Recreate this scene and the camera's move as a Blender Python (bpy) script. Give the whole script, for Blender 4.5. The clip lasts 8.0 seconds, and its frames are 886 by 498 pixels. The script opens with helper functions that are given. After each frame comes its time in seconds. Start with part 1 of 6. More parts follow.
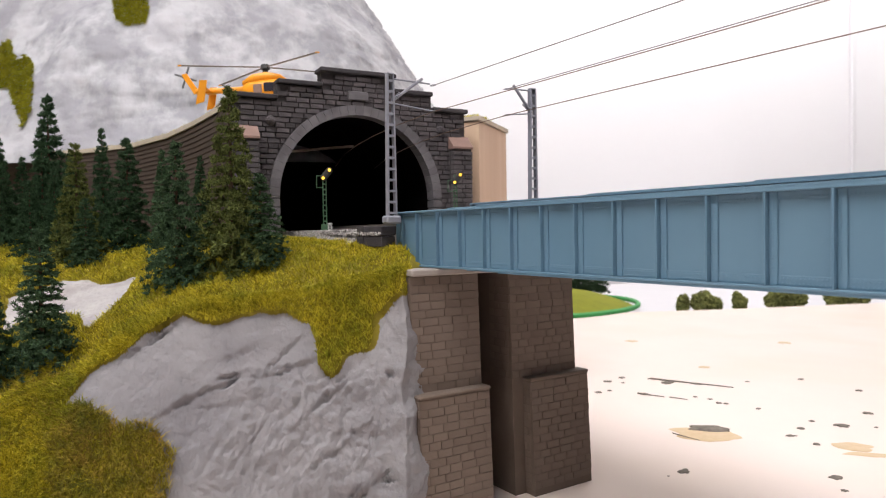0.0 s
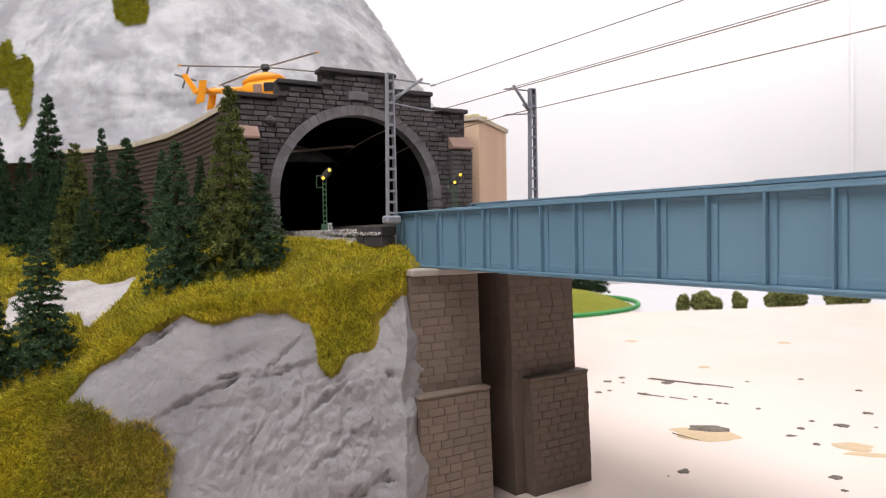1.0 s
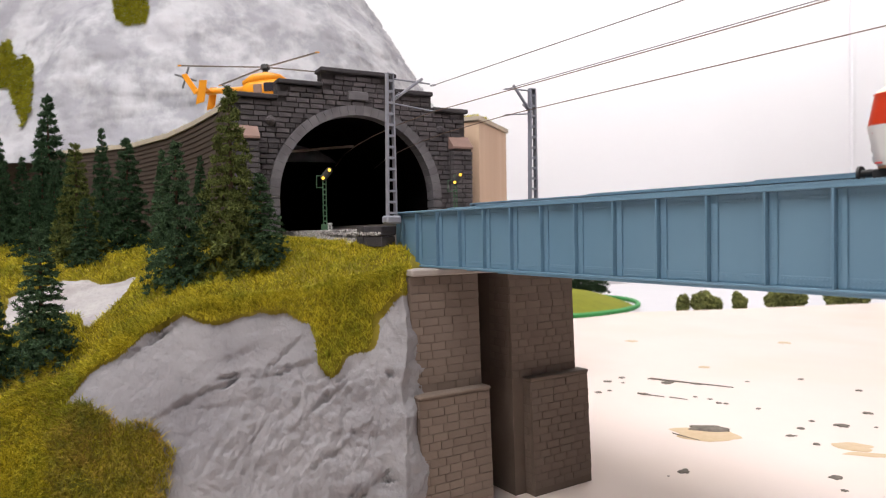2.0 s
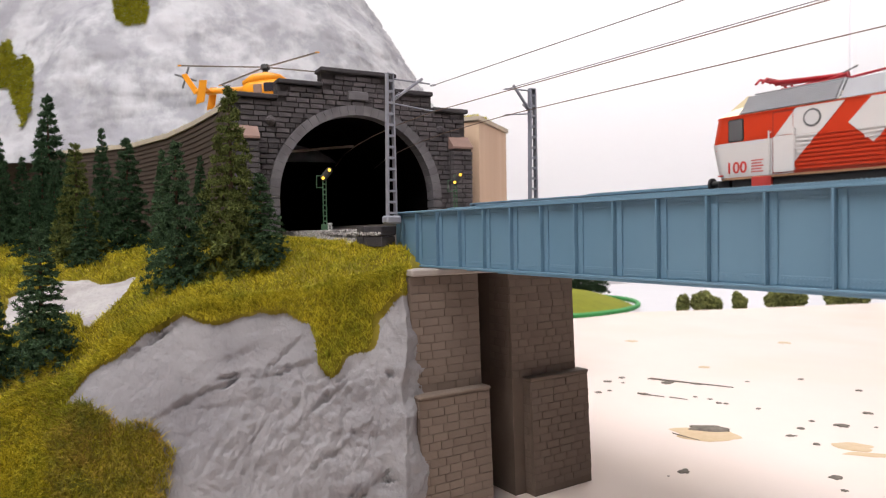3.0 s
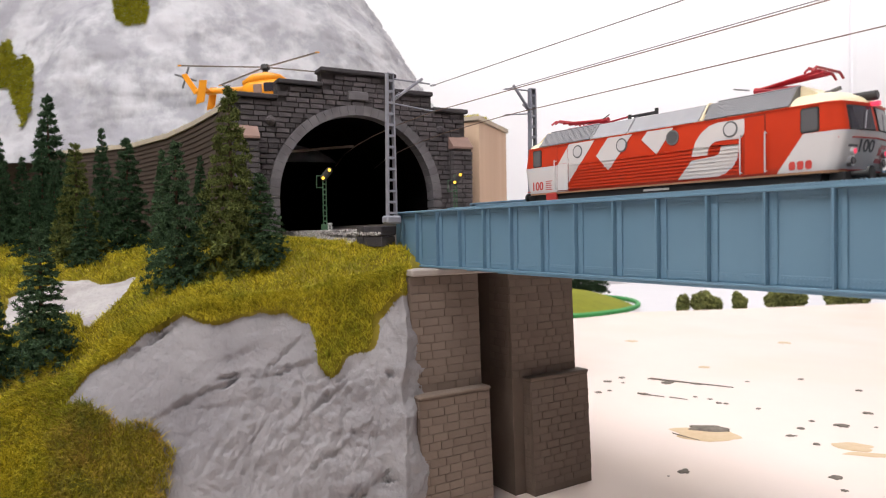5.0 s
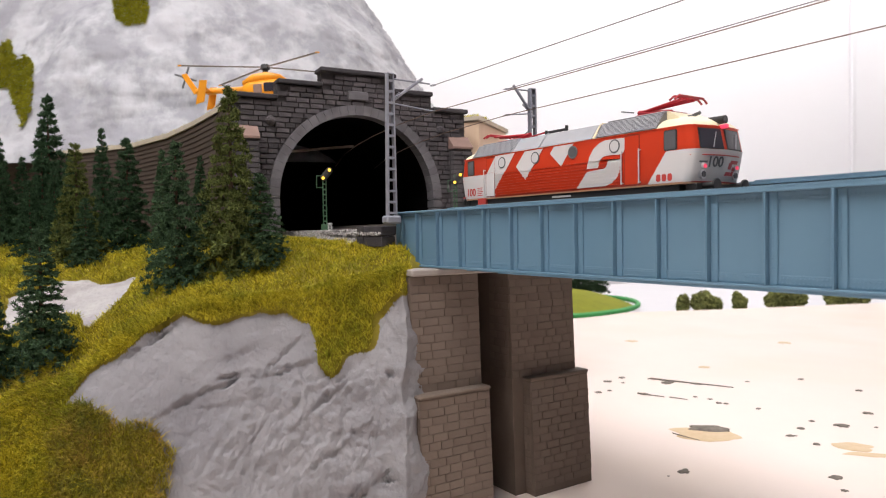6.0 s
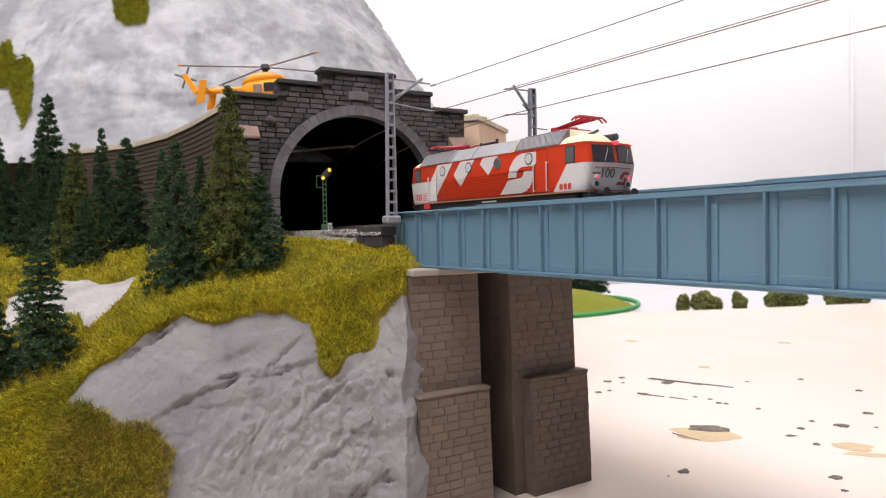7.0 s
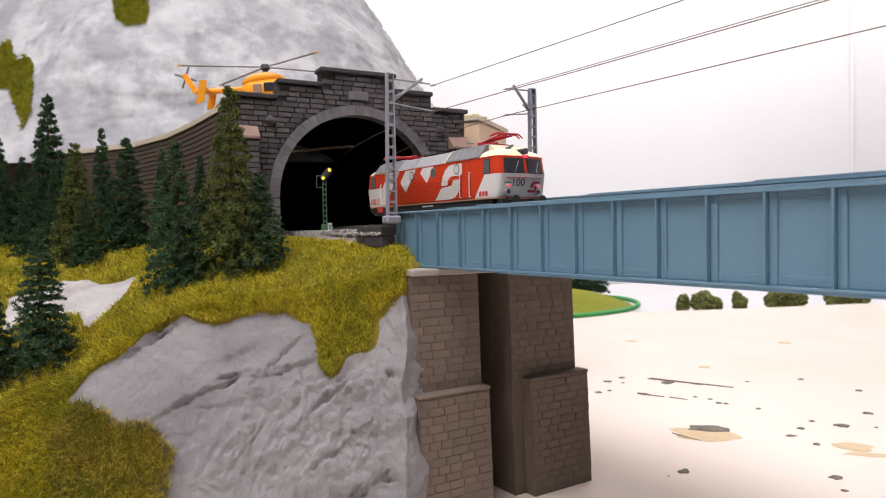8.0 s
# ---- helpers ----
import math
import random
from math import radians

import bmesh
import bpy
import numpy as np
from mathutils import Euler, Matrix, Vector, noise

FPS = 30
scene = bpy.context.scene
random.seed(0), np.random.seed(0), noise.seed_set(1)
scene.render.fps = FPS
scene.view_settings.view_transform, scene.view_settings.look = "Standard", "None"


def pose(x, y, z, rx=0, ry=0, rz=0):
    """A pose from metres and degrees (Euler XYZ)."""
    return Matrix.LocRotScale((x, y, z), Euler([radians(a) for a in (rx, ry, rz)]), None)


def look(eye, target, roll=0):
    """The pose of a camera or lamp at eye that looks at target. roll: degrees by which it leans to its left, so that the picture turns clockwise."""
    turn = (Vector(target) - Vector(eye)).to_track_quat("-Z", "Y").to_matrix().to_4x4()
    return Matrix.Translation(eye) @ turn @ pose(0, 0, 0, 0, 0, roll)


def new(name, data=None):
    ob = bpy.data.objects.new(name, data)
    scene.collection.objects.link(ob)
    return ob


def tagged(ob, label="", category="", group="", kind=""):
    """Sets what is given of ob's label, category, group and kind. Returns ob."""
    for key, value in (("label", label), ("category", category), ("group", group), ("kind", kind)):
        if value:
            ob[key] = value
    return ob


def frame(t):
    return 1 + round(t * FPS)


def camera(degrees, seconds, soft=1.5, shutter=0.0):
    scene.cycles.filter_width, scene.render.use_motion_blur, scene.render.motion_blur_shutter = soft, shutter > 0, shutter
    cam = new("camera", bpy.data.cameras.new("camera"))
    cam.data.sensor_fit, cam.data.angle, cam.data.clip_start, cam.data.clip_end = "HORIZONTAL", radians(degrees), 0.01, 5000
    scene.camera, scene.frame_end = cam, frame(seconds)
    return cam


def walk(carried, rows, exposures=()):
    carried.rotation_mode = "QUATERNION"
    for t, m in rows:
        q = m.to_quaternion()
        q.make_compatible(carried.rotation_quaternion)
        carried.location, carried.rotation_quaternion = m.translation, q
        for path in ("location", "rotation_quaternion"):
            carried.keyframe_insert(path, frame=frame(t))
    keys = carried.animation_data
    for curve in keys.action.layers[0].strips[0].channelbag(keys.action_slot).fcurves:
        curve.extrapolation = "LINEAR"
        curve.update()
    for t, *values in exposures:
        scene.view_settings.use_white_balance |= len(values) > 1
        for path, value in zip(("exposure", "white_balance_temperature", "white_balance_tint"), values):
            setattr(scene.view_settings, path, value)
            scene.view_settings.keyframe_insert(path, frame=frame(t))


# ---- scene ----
# the camera stands on a tripod
EYE = Vector((0.4171, -0.2508, -0.0072))
cam = camera(65.48, 8.0, soft=1.0)
# focus lies on the rock and the near girder; the mountain is soft
cam.data.dof.use_dof, cam.data.dof.focus_distance, cam.data.dof.aperture_fstop = True, 0.40, 18.0
STAND = look(EYE, EYE + Vector((-0.83187, 0.55448, -0.02417)), -0.795)
walk(cam, [(0.0, STAND), (8.0, STAND)])

# soft white hobby-room light: added, unseen ceiling panels and a pale ambient from the world
world = bpy.data.worlds.new("room_light")
scene.world = world
world.use_nodes = True
world.node_tree.nodes["Background"].inputs[0].default_value = (0.93, 0.95, 1.0, 1)
world.node_tree.nodes["Background"].inputs[1].default_value = 0.035
scene.view_settings.exposure = 0.0
# the room's axes: along RIGHT and DEEP from the tripod's foot
ROOM = Matrix.Translation((EYE.x, EYE.y, 0)) @ Matrix.Rotation(math.atan2(0.8319, 0.5550), 4, "Z")
# key lamp overhead; the second is added out of view to brighten the back wall
LAMPS = [(-0.45, -0.22, 1.45, 1.4, 1.0, 26.8), (0.7, 2.10, 1.45, 3.2, 0.5, 7.8)]
for lx, ly, lz, sx, sy, watts in LAMPS:
    lamp = bpy.data.lights.new("added_ceiling_lamp", "AREA")
    lamp.shape, lamp.size, lamp.size_y, lamp.energy, lamp.color = "RECTANGLE", sx, sy, watts, (1.0, 0.975, 0.99)
    new("added_ceiling_lamp", lamp).matrix_world = ROOM @ pose(lx, ly, lz)


# ---- materials ----
def material(name, colour, rough=0.6, metal=0.0, second=None, scale=60.0, mix=0.5, bump=0.0, bump_scale=None,
             emit=None, emit_power=0.0, stretch=(1, 1, 1), third=None, scale3=8.0, spec=0.5, island=0.0, obj=0.0):
    m = bpy.data.materials.new(name)
    m.use_nodes = True
    nt = m.node_tree
    b = nt.nodes["Principled BSDF"]
    b.inputs["Roughness"].default_value, b.inputs["Metallic"].default_value = rough, metal
    b.inputs["Specular IOR Level"].default_value = spec
    b.inputs["Base Color"].default_value = (*colour, 1)
    tc = nt.nodes.new("ShaderNodeTexCoord")
    mp = nt.nodes.new("ShaderNodeMapping")
    mp.inputs["Scale"].default_value = stretch
    nt.links.new(tc.outputs["Object"], mp.inputs["Vector"])

    def grain(s, detail=5.0, r=0.6):
        n = nt.nodes.new("ShaderNodeTexNoise")
        n.inputs["Scale"].default_value, n.inputs["Detail"].default_value, n.inputs["Roughness"].default_value = s, detail, r
        nt.links.new(mp.outputs[0], n.inputs["Vector"])
        return n.outputs["Fac"]

    def ramp(fac, a, z):
        r = nt.nodes.new("ShaderNodeMapRange")
        r.inputs["From Min"].default_value, r.inputs["From Max"].default_value = a, z
        nt.links.new(fac, r.inputs["Value"])
        return r.outputs[0]

    def blend(fac, a, z):
        n = nt.nodes.new("ShaderNodeMix")
        n.data_type = "RGBA"
        nt.links.new(fac, n.inputs[0])
        for sock, v in ((n.inputs[6], a), (n.inputs[7], z)):
            if isinstance(v, tuple):
                sock.default_value = (*v, 1)
            else:
                nt.links.new(v, sock)
        return n.outputs[2]

    col = None
    if second:
        col = blend(ramp(grain(scale), 0.5 - mix / 2, 0.5 + mix / 2), colour, second)
    if third:
        col = blend(ramp(grain(scale3, 3.0), 0.45, 0.7), col or colour, third)
    if island or obj:
        src = nt.nodes.new("ShaderNodeNewGeometry" if island else "ShaderNodeObjectInfo")
        out = src.outputs["Random Per Island" if island else "Random"]
        hsv = nt.nodes.new("ShaderNodeHueSaturation")
        mr = nt.nodes.new("ShaderNodeMapRange")
        amount = island or obj
        mr.inputs["To Min"].default_value, mr.inputs["To Max"].default_value = 1 - amount, 1 + amount
        nt.links.new(out, mr.inputs["Value"])
        nt.links.new(mr.outputs[0], hsv.inputs["Value"])
        if col:
            nt.links.new(col, hsv.inputs["Color"])
        else:
            hsv.inputs["Color"].default_value = (*colour, 1)
        col = hsv.outputs["Color"]
    if col:
        nt.links.new(col, b.inputs["Base Color"])
    if bump:
        bn = nt.nodes.new("ShaderNodeBump")
        bn.inputs["Strength"].default_value, bn.inputs["Distance"].default_value = bump, 0.0012
        nt.links.new(grain(bump_scale or scale * 2, 8.0, 0.65), bn.inputs["Height"])
        nt.links.new(bn.outputs[0], b.inputs["Normal"])
    if emit:
        b.inputs["Emission Color"].default_value = (*emit, 1)
        b.inputs["Emission Strength"].default_value = emit_power
    return m


BLUE = material("steel_blue_paint", (0.106, 0.194, 0.27), 0.42, second=(0.120, 0.214, 0.294), scale=40, third=(0.10, 0.19, 0.27), scale3=9, bump=0.05, bump_scale=900)
WALLPAINT = material("white_wall_paint", (0.84, 0.83, 0.86), 0.8, second=(0.86, 0.85, 0.88), scale=3, bump=0.05, bump_scale=300)
TABLETOP = material("bare_painted_board", (0.71, 0.605, 0.555), 0.7, second=(0.75, 0.645, 0.595), scale=9, third=(0.70, 0.585, 0.51), scale3=3, bump=0.08, bump_scale=400)
ROCK = material("grey_painted_plaster", (0.232, 0.221, 0.232), 0.85, second=(0.272, 0.259, 0.269), scale=38, third=(0.20, 0.191, 0.204), scale3=14, bump=0.85, bump_scale=260, spec=0.12)
PALEROCK = material("pale_plaster", (0.35, 0.33, 0.33), 0.85, second=(0.40, 0.38, 0.375), scale=60, third=(0.27, 0.245, 0.245), scale3=40, bump=0.4, bump_scale=300, spec=0.12)
CLIFF = material("white_grey_mountain_paint", (0.49, 0.49, 0.515), 0.85, second=(0.31, 0.31, 0.335), scale=22, mix=0.17, stretch=(1, 1, 0.7), third=(0.31, 0.305, 0.335), scale3=9, bump=0.9, bump_scale=150, spec=0.12)
TURF = material("turf_base", (0.20, 0.16, 0.018), 0.9, second=(0.13, 0.105, 0.015), scale=70, third=(0.25, 0.20, 0.024), scale3=25, bump=0.6, bump_scale=900, spec=0.12)
GRASS = material("yellow_green_flock", (0.52, 0.425, 0.030), 0.75, second=(0.34, 0.30, 0.022), scale=35, third=(0.26, 0.26, 0.022), scale3=48, island=0.6, spec=0.12)
MOSSGREEN = material("olive_mountain_flock", (0.26, 0.24, 0.018), 0.85, second=(0.19, 0.19, 0.015), scale=60, island=0.35, spec=0.12)
DRYGRASS = material("olive_brown_flock", (0.34, 0.30, 0.04), 0.8, second=(0.40, 0.24, 0.055), scale=60, third=(0.16, 0.18, 0.03), scale3=50, island=0.5, spec=0.12)
STONE = material("dark_grey_portal_stone", (0.086, 0.076, 0.08), 0.75, second=(0.125, 0.112, 0.116), scale=120, third=(0.06, 0.053, 0.058), scale3=30, bump=0.6, bump_scale=700, obj=0.22, spec=0.12)
ARCHSTONE = material("grey_arch_stone", (0.145, 0.136, 0.146), 0.75, second=(0.18, 0.17, 0.18), scale=90, third=(0.10, 0.094, 0.10), scale3=30, bump=0.3, bump_scale=600, obj=0.12, spec=0.12)
COPING = material("charcoal_coping", (0.045, 0.041, 0.046), 0.7, second=(0.07, 0.064, 0.07), scale=110, bump=0.3, bump_scale=600, spec=0.12)
MORTAR = material("dark_mortar", (0.056, 0.050, 0.052), 0.85, second=(0.072, 0.065, 0.066), scale=150, spec=0.12)
PINKCAP = material("pinkish_sandstone", (0.27, 0.17, 0.14), 0.75, second=(0.22, 0.14, 0.115), scale=120, bump=0.2)
# the darkness inside the tunnel is put into this near-black, sheenless colour
SHADELINING = material("tunnel_lining", (0.0035, 0.003, 0.003), 0.95, second=(0.006, 0.005, 0.005), scale=60, spec=0.0)
PIERSTONE = material("brown_pier_stone", (0.155, 0.118, 0.096), 0.62, second=(0.185, 0.143, 0.117), scale=60, third=(0.135, 0.102, 0.083), scale3=16, bump=0.25, bump_scale=500, obj=0.07, spec=0.12)
PIERJOINT = material("pier_joint", (0.135, 0.103, 0.084), 0.75, second=(0.15, 0.115, 0.093), scale=90, spec=0.12)
SLAB = material("grey_concrete_slab", (0.27, 0.235, 0.215), 0.7, second=(0.32, 0.28, 0.255), scale=70, bump=0.15)
REDPAINT = material("vermilion_paint", (0.48, 0.036, 0.010), 0.33, second=(0.51, 0.042, 0.013), spec=0.35, scale=30, bump=0.03, bump_scale=1500)
WHITEPAINT = material("off_white_paint", (0.56, 0.54, 0.54), 0.38, second=(0.60, 0.58, 0.57), scale=40, bump=0.03, bump_scale=1500)
CREAM = material("cream_roof_paint", (0.72, 0.62, 0.42), 0.42, second=(0.76, 0.67, 0.47), scale=50)
ROOFGREY = material("grey_roof_paint", (0.31, 0.31, 0.33), 0.45, second=(0.27, 0.27, 0.29), scale=80, bump=0.05)
DARKGREY = material("dark_slot_grey", (0.12, 0.12, 0.125), 0.6)
SLOTGREY = material("louvre_shade_grey", (0.17, 0.17, 0.18), 0.6)
BLACK = material("black_plastic", (0.018, 0.017, 0.018), 0.5, second=(0.03, 0.028, 0.028), scale=90)
GLASSDARK = material("dark_tinted_window", (0.03, 0.028, 0.04), 0.08, spec=0.6)
GLASSGREY = material("grey_window_pane", (0.10, 0.10, 0.105), 0.12, spec=0.6)
PALEPANE = material("pale_window_pane", (0.55, 0.54, 0.55), 0.15, spec=0.6)
CHROME = material("bright_metal_rim", (0.62, 0.62, 0.64), 0.28, 0.9)
RAILSTEEL = material("rail_steel", (0.32, 0.30, 0.28), 0.35, 0.8, second=(0.2, 0.16, 0.13), scale=200)
WARNRED = material("crimson_paint", (0.42, 0.018, 0.03), 0.4, second=(0.34, 0.015, 0.025), scale=90)
LETTER = material("dark_red_lettering", (0.50, 0.05, 0.04), 0.5)
PALELETTER = material("pale_lettering", (0.6, 0.58, 0.55), 0.5)
TAILRED = material("lit_tail_lamp", (0.8, 0.02, 0.06), 0.3, emit=(1.0, 0.08, 0.16), emit_power=0.8)
MASTGREY = material("galvanised_grey", (0.25, 0.255, 0.30), 0.5, 0.0, second=(0.21, 0.215, 0.25), scale=120, bump=0.1)
WIRE = material("copper_wire", (0.20, 0.13, 0.10), 0.45, 0.6)
WIREGREY = material("steel_wire", (0.22, 0.21, 0.21), 0.45, 0.6)
SIGNALGREEN = material("dark_green_enamel", (0.035, 0.09, 0.045), 0.5, second=(0.05, 0.11, 0.06), scale=150)
LIT = material("lit_yellow_lamp", (1.0, 0.75, 0.1), 0.3, emit=(1.0, 0.50, 0.05), emit_power=1.6)
YELLOW = material("rescue_yellow", (0.80, 0.30, 0.010), 0.35, second=(0.84, 0.34, 0.015), scale=50)
NEEDLE = material("spruce_flock", (0.030, 0.062, 0.030), 0.85, second=(0.060, 0.108, 0.052), scale=140, third=(0.008, 0.02, 0.011), scale3=60, island=0.5, spec=0.12)
NEEDLEBLUE = material("blue_green_flock", (0.040, 0.076, 0.037), 0.85, second=(0.080, 0.132, 0.064), scale=140, third=(0.010, 0.025, 0.018), scale3=60, island=0.5, spec=0.12)
NEEDLELIME = material("olive_green_flock", (0.085, 0.105, 0.028), 0.85, second=(0.140, 0.160, 0.045), scale=140, third=(0.02, 0.032, 0.011), scale3=60, island=0.5, spec=0.12)
BARK = material("brown_trunk", (0.07, 0.045, 0.03), 0.85, second=(0.1, 0.07, 0.045), scale=200, spec=0.12)
BALLAST = material("grey_ballast", (0.42, 0.40, 0.39), 0.85, second=(0.25, 0.23, 0.22), scale=300, island=0.45, spec=0.12)
SLEEPER = material("brown_sleeper", (0.05, 0.036, 0.03), 0.8, second=(0.07, 0.05, 0.04), scale=200)
FASCIA = material("brown_ribbed_card", (0.095, 0.072, 0.060), 0.8, second=(0.070, 0.053, 0.044), scale=50, stretch=(1, 1, 6), bump=0.3, spec=0.12)
PLYEDGE = material("pale_plywood_edge", (0.52, 0.45, 0.36), 0.8, second=(0.42, 0.36, 0.27), scale=60, bump=0.2)
BIRCH = material("birch_plywood", (0.60, 0.42, 0.29), 0.65, second=(0.68, 0.50, 0.36), scale=45, stretch=(1, 1, 0.07), third=(0.56, 0.38, 0.26), scale3=20, bump=0.1)
DARKMARK = material("dark_paint_mark", (0.11, 0.095, 0.082), 0.9, second=(0.24, 0.21, 0.18), scale=150, spec=0.12)
TANMARK = material("tan_glue_mark", (0.50, 0.36, 0.20), 0.6, second=(0.58, 0.44, 0.28), scale=120)
FARGREEN = material("far_meadow_green", (0.24, 0.25, 0.03), 0.9, second=(0.19, 0.20, 0.03), scale=30, bump=0.4, spec=0.12)
EDGEGREEN = material("bright_green_edge", (0.03, 0.28, 0.06), 0.6)
BUSHLEAF = material("olive_bush_foliage", (0.13, 0.145, 0.045), 0.85, second=(0.19, 0.20, 0.07), scale=60, island=0.5, spec=0.12)
PANELLIGHT = material("added_panel_glow", (0.9, 0.9, 0.9), 0.5, emit=(1.0, 0.97, 0.94), emit_power=6.0)
GUTTER = material("pale_orange_line", (0.62, 0.33, 0.18), 0.4)


# ---- building helpers ----
def finish(name, bm, mat, smooth=None):
    me = bpy.data.meshes.new(name)
    bmesh.ops.recalc_face_normals(bm, faces=bm.faces)
    if smooth is not None:
        for fc in bm.faces:
            fc.smooth = True
        for e in bm.edges:
            if len(e.link_faces) == 2 and e.calc_face_angle(0) > smooth:
                e.smooth = False
    bm.to_mesh(me)
    bm.free()
    if mat:
        me.materials.append(mat)
    return me


def part(name, bm, mat, parent=None, label="", smooth=None):
    ob = new(name, finish(name, bm, mat, smooth))
    if parent:
        ob.parent = parent
    return tagged(ob, label)


def thing(name, label, category, m=None, group="", kind=""):
    ob = new(name)
    ob.empty_display_size = 0.01
    if m:
        ob.matrix_world = m
    return tagged(ob, label, category, group, kind)


def box(bm, x0, x1, y0, y1, z0, z1, bevel=0.0, m=None):
    c = Matrix.Translation(((x0 + x1) / 2, (y0 + y1) / 2, (z0 + z1) / 2)) @ Matrix.Diagonal((x1 - x0, y1 - y0, z1 - z0, 1))
    g = bmesh.ops.create_cube(bm, size=1, matrix=(m @ c) if m else c)
    if bevel:
        es = list({e for v in g["verts"] for e in v.link_edges})
        bmesh.ops.bevel(bm, geom=es, offset=bevel, segments=1, affect="EDGES")
    return bm


def boxed(*a, **k):
    return box(bmesh.new(), *a, **k)


def tube(bm, a, b, r, r2=None, n=8):
    a, b = Vector(a), Vector(b)
    q = (b - a).to_track_quat("Z", "Y").to_matrix().to_4x4()
    bmesh.ops.create_cone(bm, cap_ends=True, segments=n, radius1=r, radius2=r if r2 is None else r2, depth=(b - a).length,
                          matrix=Matrix.Translation((a + b) / 2) @ q)
    return bm


def prism(bm, outline, y0, y1, m=None):
    """An outline in x and z, drawn out from y0 to y1."""
    m = m or Matrix()
    lo = [bm.verts.new(m @ Vector((x, y0, z))) for x, z in outline]
    hi = [bm.verts.new(m @ Vector((x, y1, z))) for x, z in outline]
    n = len(outline)
    bm.faces.new(lo)
    bm.faces.new(hi[::-1])
    for i in range(n):
        bm.faces.new((lo[i], hi[i], hi[(i + 1) % n], lo[(i + 1) % n]))
    return bm


def inside(poly, x, y):
    r, j = False, len(poly) - 1
    for i in range(len(poly)):
        (xi, yi), (xj, yj) = poly[i], poly[j]
        if (yi > y) != (yj > y) and x < (xj - xi) * (y - yi) / (yj - yi) + xi:
            r = not r
        j = i
    return r


def noise2(x, y, z=0.0, s=1.0):
    return noise.noise((x * s, y * s, z * s))


def rough_noise(v, s, octaves=4):
    return noise.fractal(Vector(v) * s, 0.9, 2.1, octaves)


# ---- room and table ----
TABLE_Z = -0.188
# floor and grey walls stay out of view, darkened to bounce less fill
FLOORWOOD = material("grey_brown_floor", (0.22, 0.17, 0.13), 0.6, second=(0.17, 0.13, 0.10), scale=4, bump=0.1)
DIMWALL = material("unseen_fill_cut_wall", (0.25, 0.245, 0.25), 0.8, second=(0.27, 0.265, 0.27), scale=3)
for nm, w, mat, lab in (("floor", (-2.4, 2.8, -2.2, 2.75, -1.15, -1.10), FLOORWOOD, "unseen grey-brown room floor, kept dark to cut fill light"),
                        ("ceiling", (-2.4, 2.8, -2.2, 2.75, 1.5, 1.6), WALLPAINT, "white ceiling over the layout"),
                        ("wall_back", (-2.4, 2.8, 2.75, 2.85, -1.1, 1.5), WALLPAINT, "plain white painted room wall"),
                        ("wall_front", (-2.4, 2.8, -2.3, -2.2, -1.1, 1.5), DIMWALL, "unseen wall behind the camera, greyed to cut fill light"),
                        ("wall_left", (-2.5, -2.4, -2.2, 2.75, -1.1, 1.5), DIMWALL, "unseen side wall, greyed to cut fill light"),
                        ("wall_right", (2.8, 2.9, -2.2, 2.75, -1.1, 1.5), WALLPAINT, "white painted side wall")):
    o = part(nm, boxed(*w), mat)
    o.matrix_world = ROOM
    tagged(o, lab, nm.split("_")[0], kind="structure")
bm = boxed(1.62, 1.635, 2.735, 2.7495, -1.1, 1.5, 0.003)
o = part("wall_conduit", bm, WALLPAINT)
o.matrix_world = ROOM
tagged(o, "thin white cable conduit on the back wall", "conduit", kind="structure")

# the hill's own axes: RIGHT runs along its front, DEEP runs into it
RIGHT, DEEP = Vector((0.5550, 0.8319, 0)), Vector((-0.8319, 0.5550, 0))
FOOT = Vector((EYE.x, EYE.y, 0))


def curve(x, xs, ys):
    return float(np.interp(x, xs, ys))


# bearing along the hill -> crest distance, crest height
BEAR = (-0.9, -0.64, -0.536, -0.38, -0.24, -0.15, -0.095, -0.06, -0.03, -0.012, 0.03)
CREST_D = (0.34, 0.36, 0.38, 0.415, 0.43, 0.437, 0.437, 0.429, 0.450, 0.472, 0.50)
CREST_Z = (-0.115, -0.10, -0.087, -0.053, -0.05, -0.043, -0.037, -0.034, -0.034, -0.036, -0.04)
STEEP = (0.9, 0.95, 1.3, 1.9, 2.2, 2.6, 3.2, 3.6, 3.0, 4.0, 4.5)
SHELF = (0.24, 0.24, 0.24, 0.18, 0.11, 0.085, 0.075, 0.065, 0.05, 0.05, 0.05)
LEVEL = (-0.010, -0.010, -0.010, -0.010, -0.0125, -0.0160, -0.0170, -0.0175, -0.02, -0.02, -0.02)


def hill(r, d):
    """Height of the hill at r along RIGHT and d along DEEP from the tripod's foot."""
    b = r / d
    e, ez = curve(b, BEAR, CREST_D), curve(b, BEAR, CREST_Z)
    if d > e:
        s = min(1.0, (d - e) / curve(b, BEAR, SHELF))
        top = curve(b, BEAR, LEVEL) - 0.02 * max(0, d - 0.7)
        return ez + (top - ez) * (1 - (1 - s) ** 1.7)
    fall = e - d
    return max(TABLE_Z - 0.01, ez - curve(b, BEAR, STEEP) * (fall + 11 * fall * fall))


def hill_point(r, d, lift=0.0):
    p = FOOT + RIGHT * r + DEEP * d
    p.z = hill(r, d) + lift
    return p



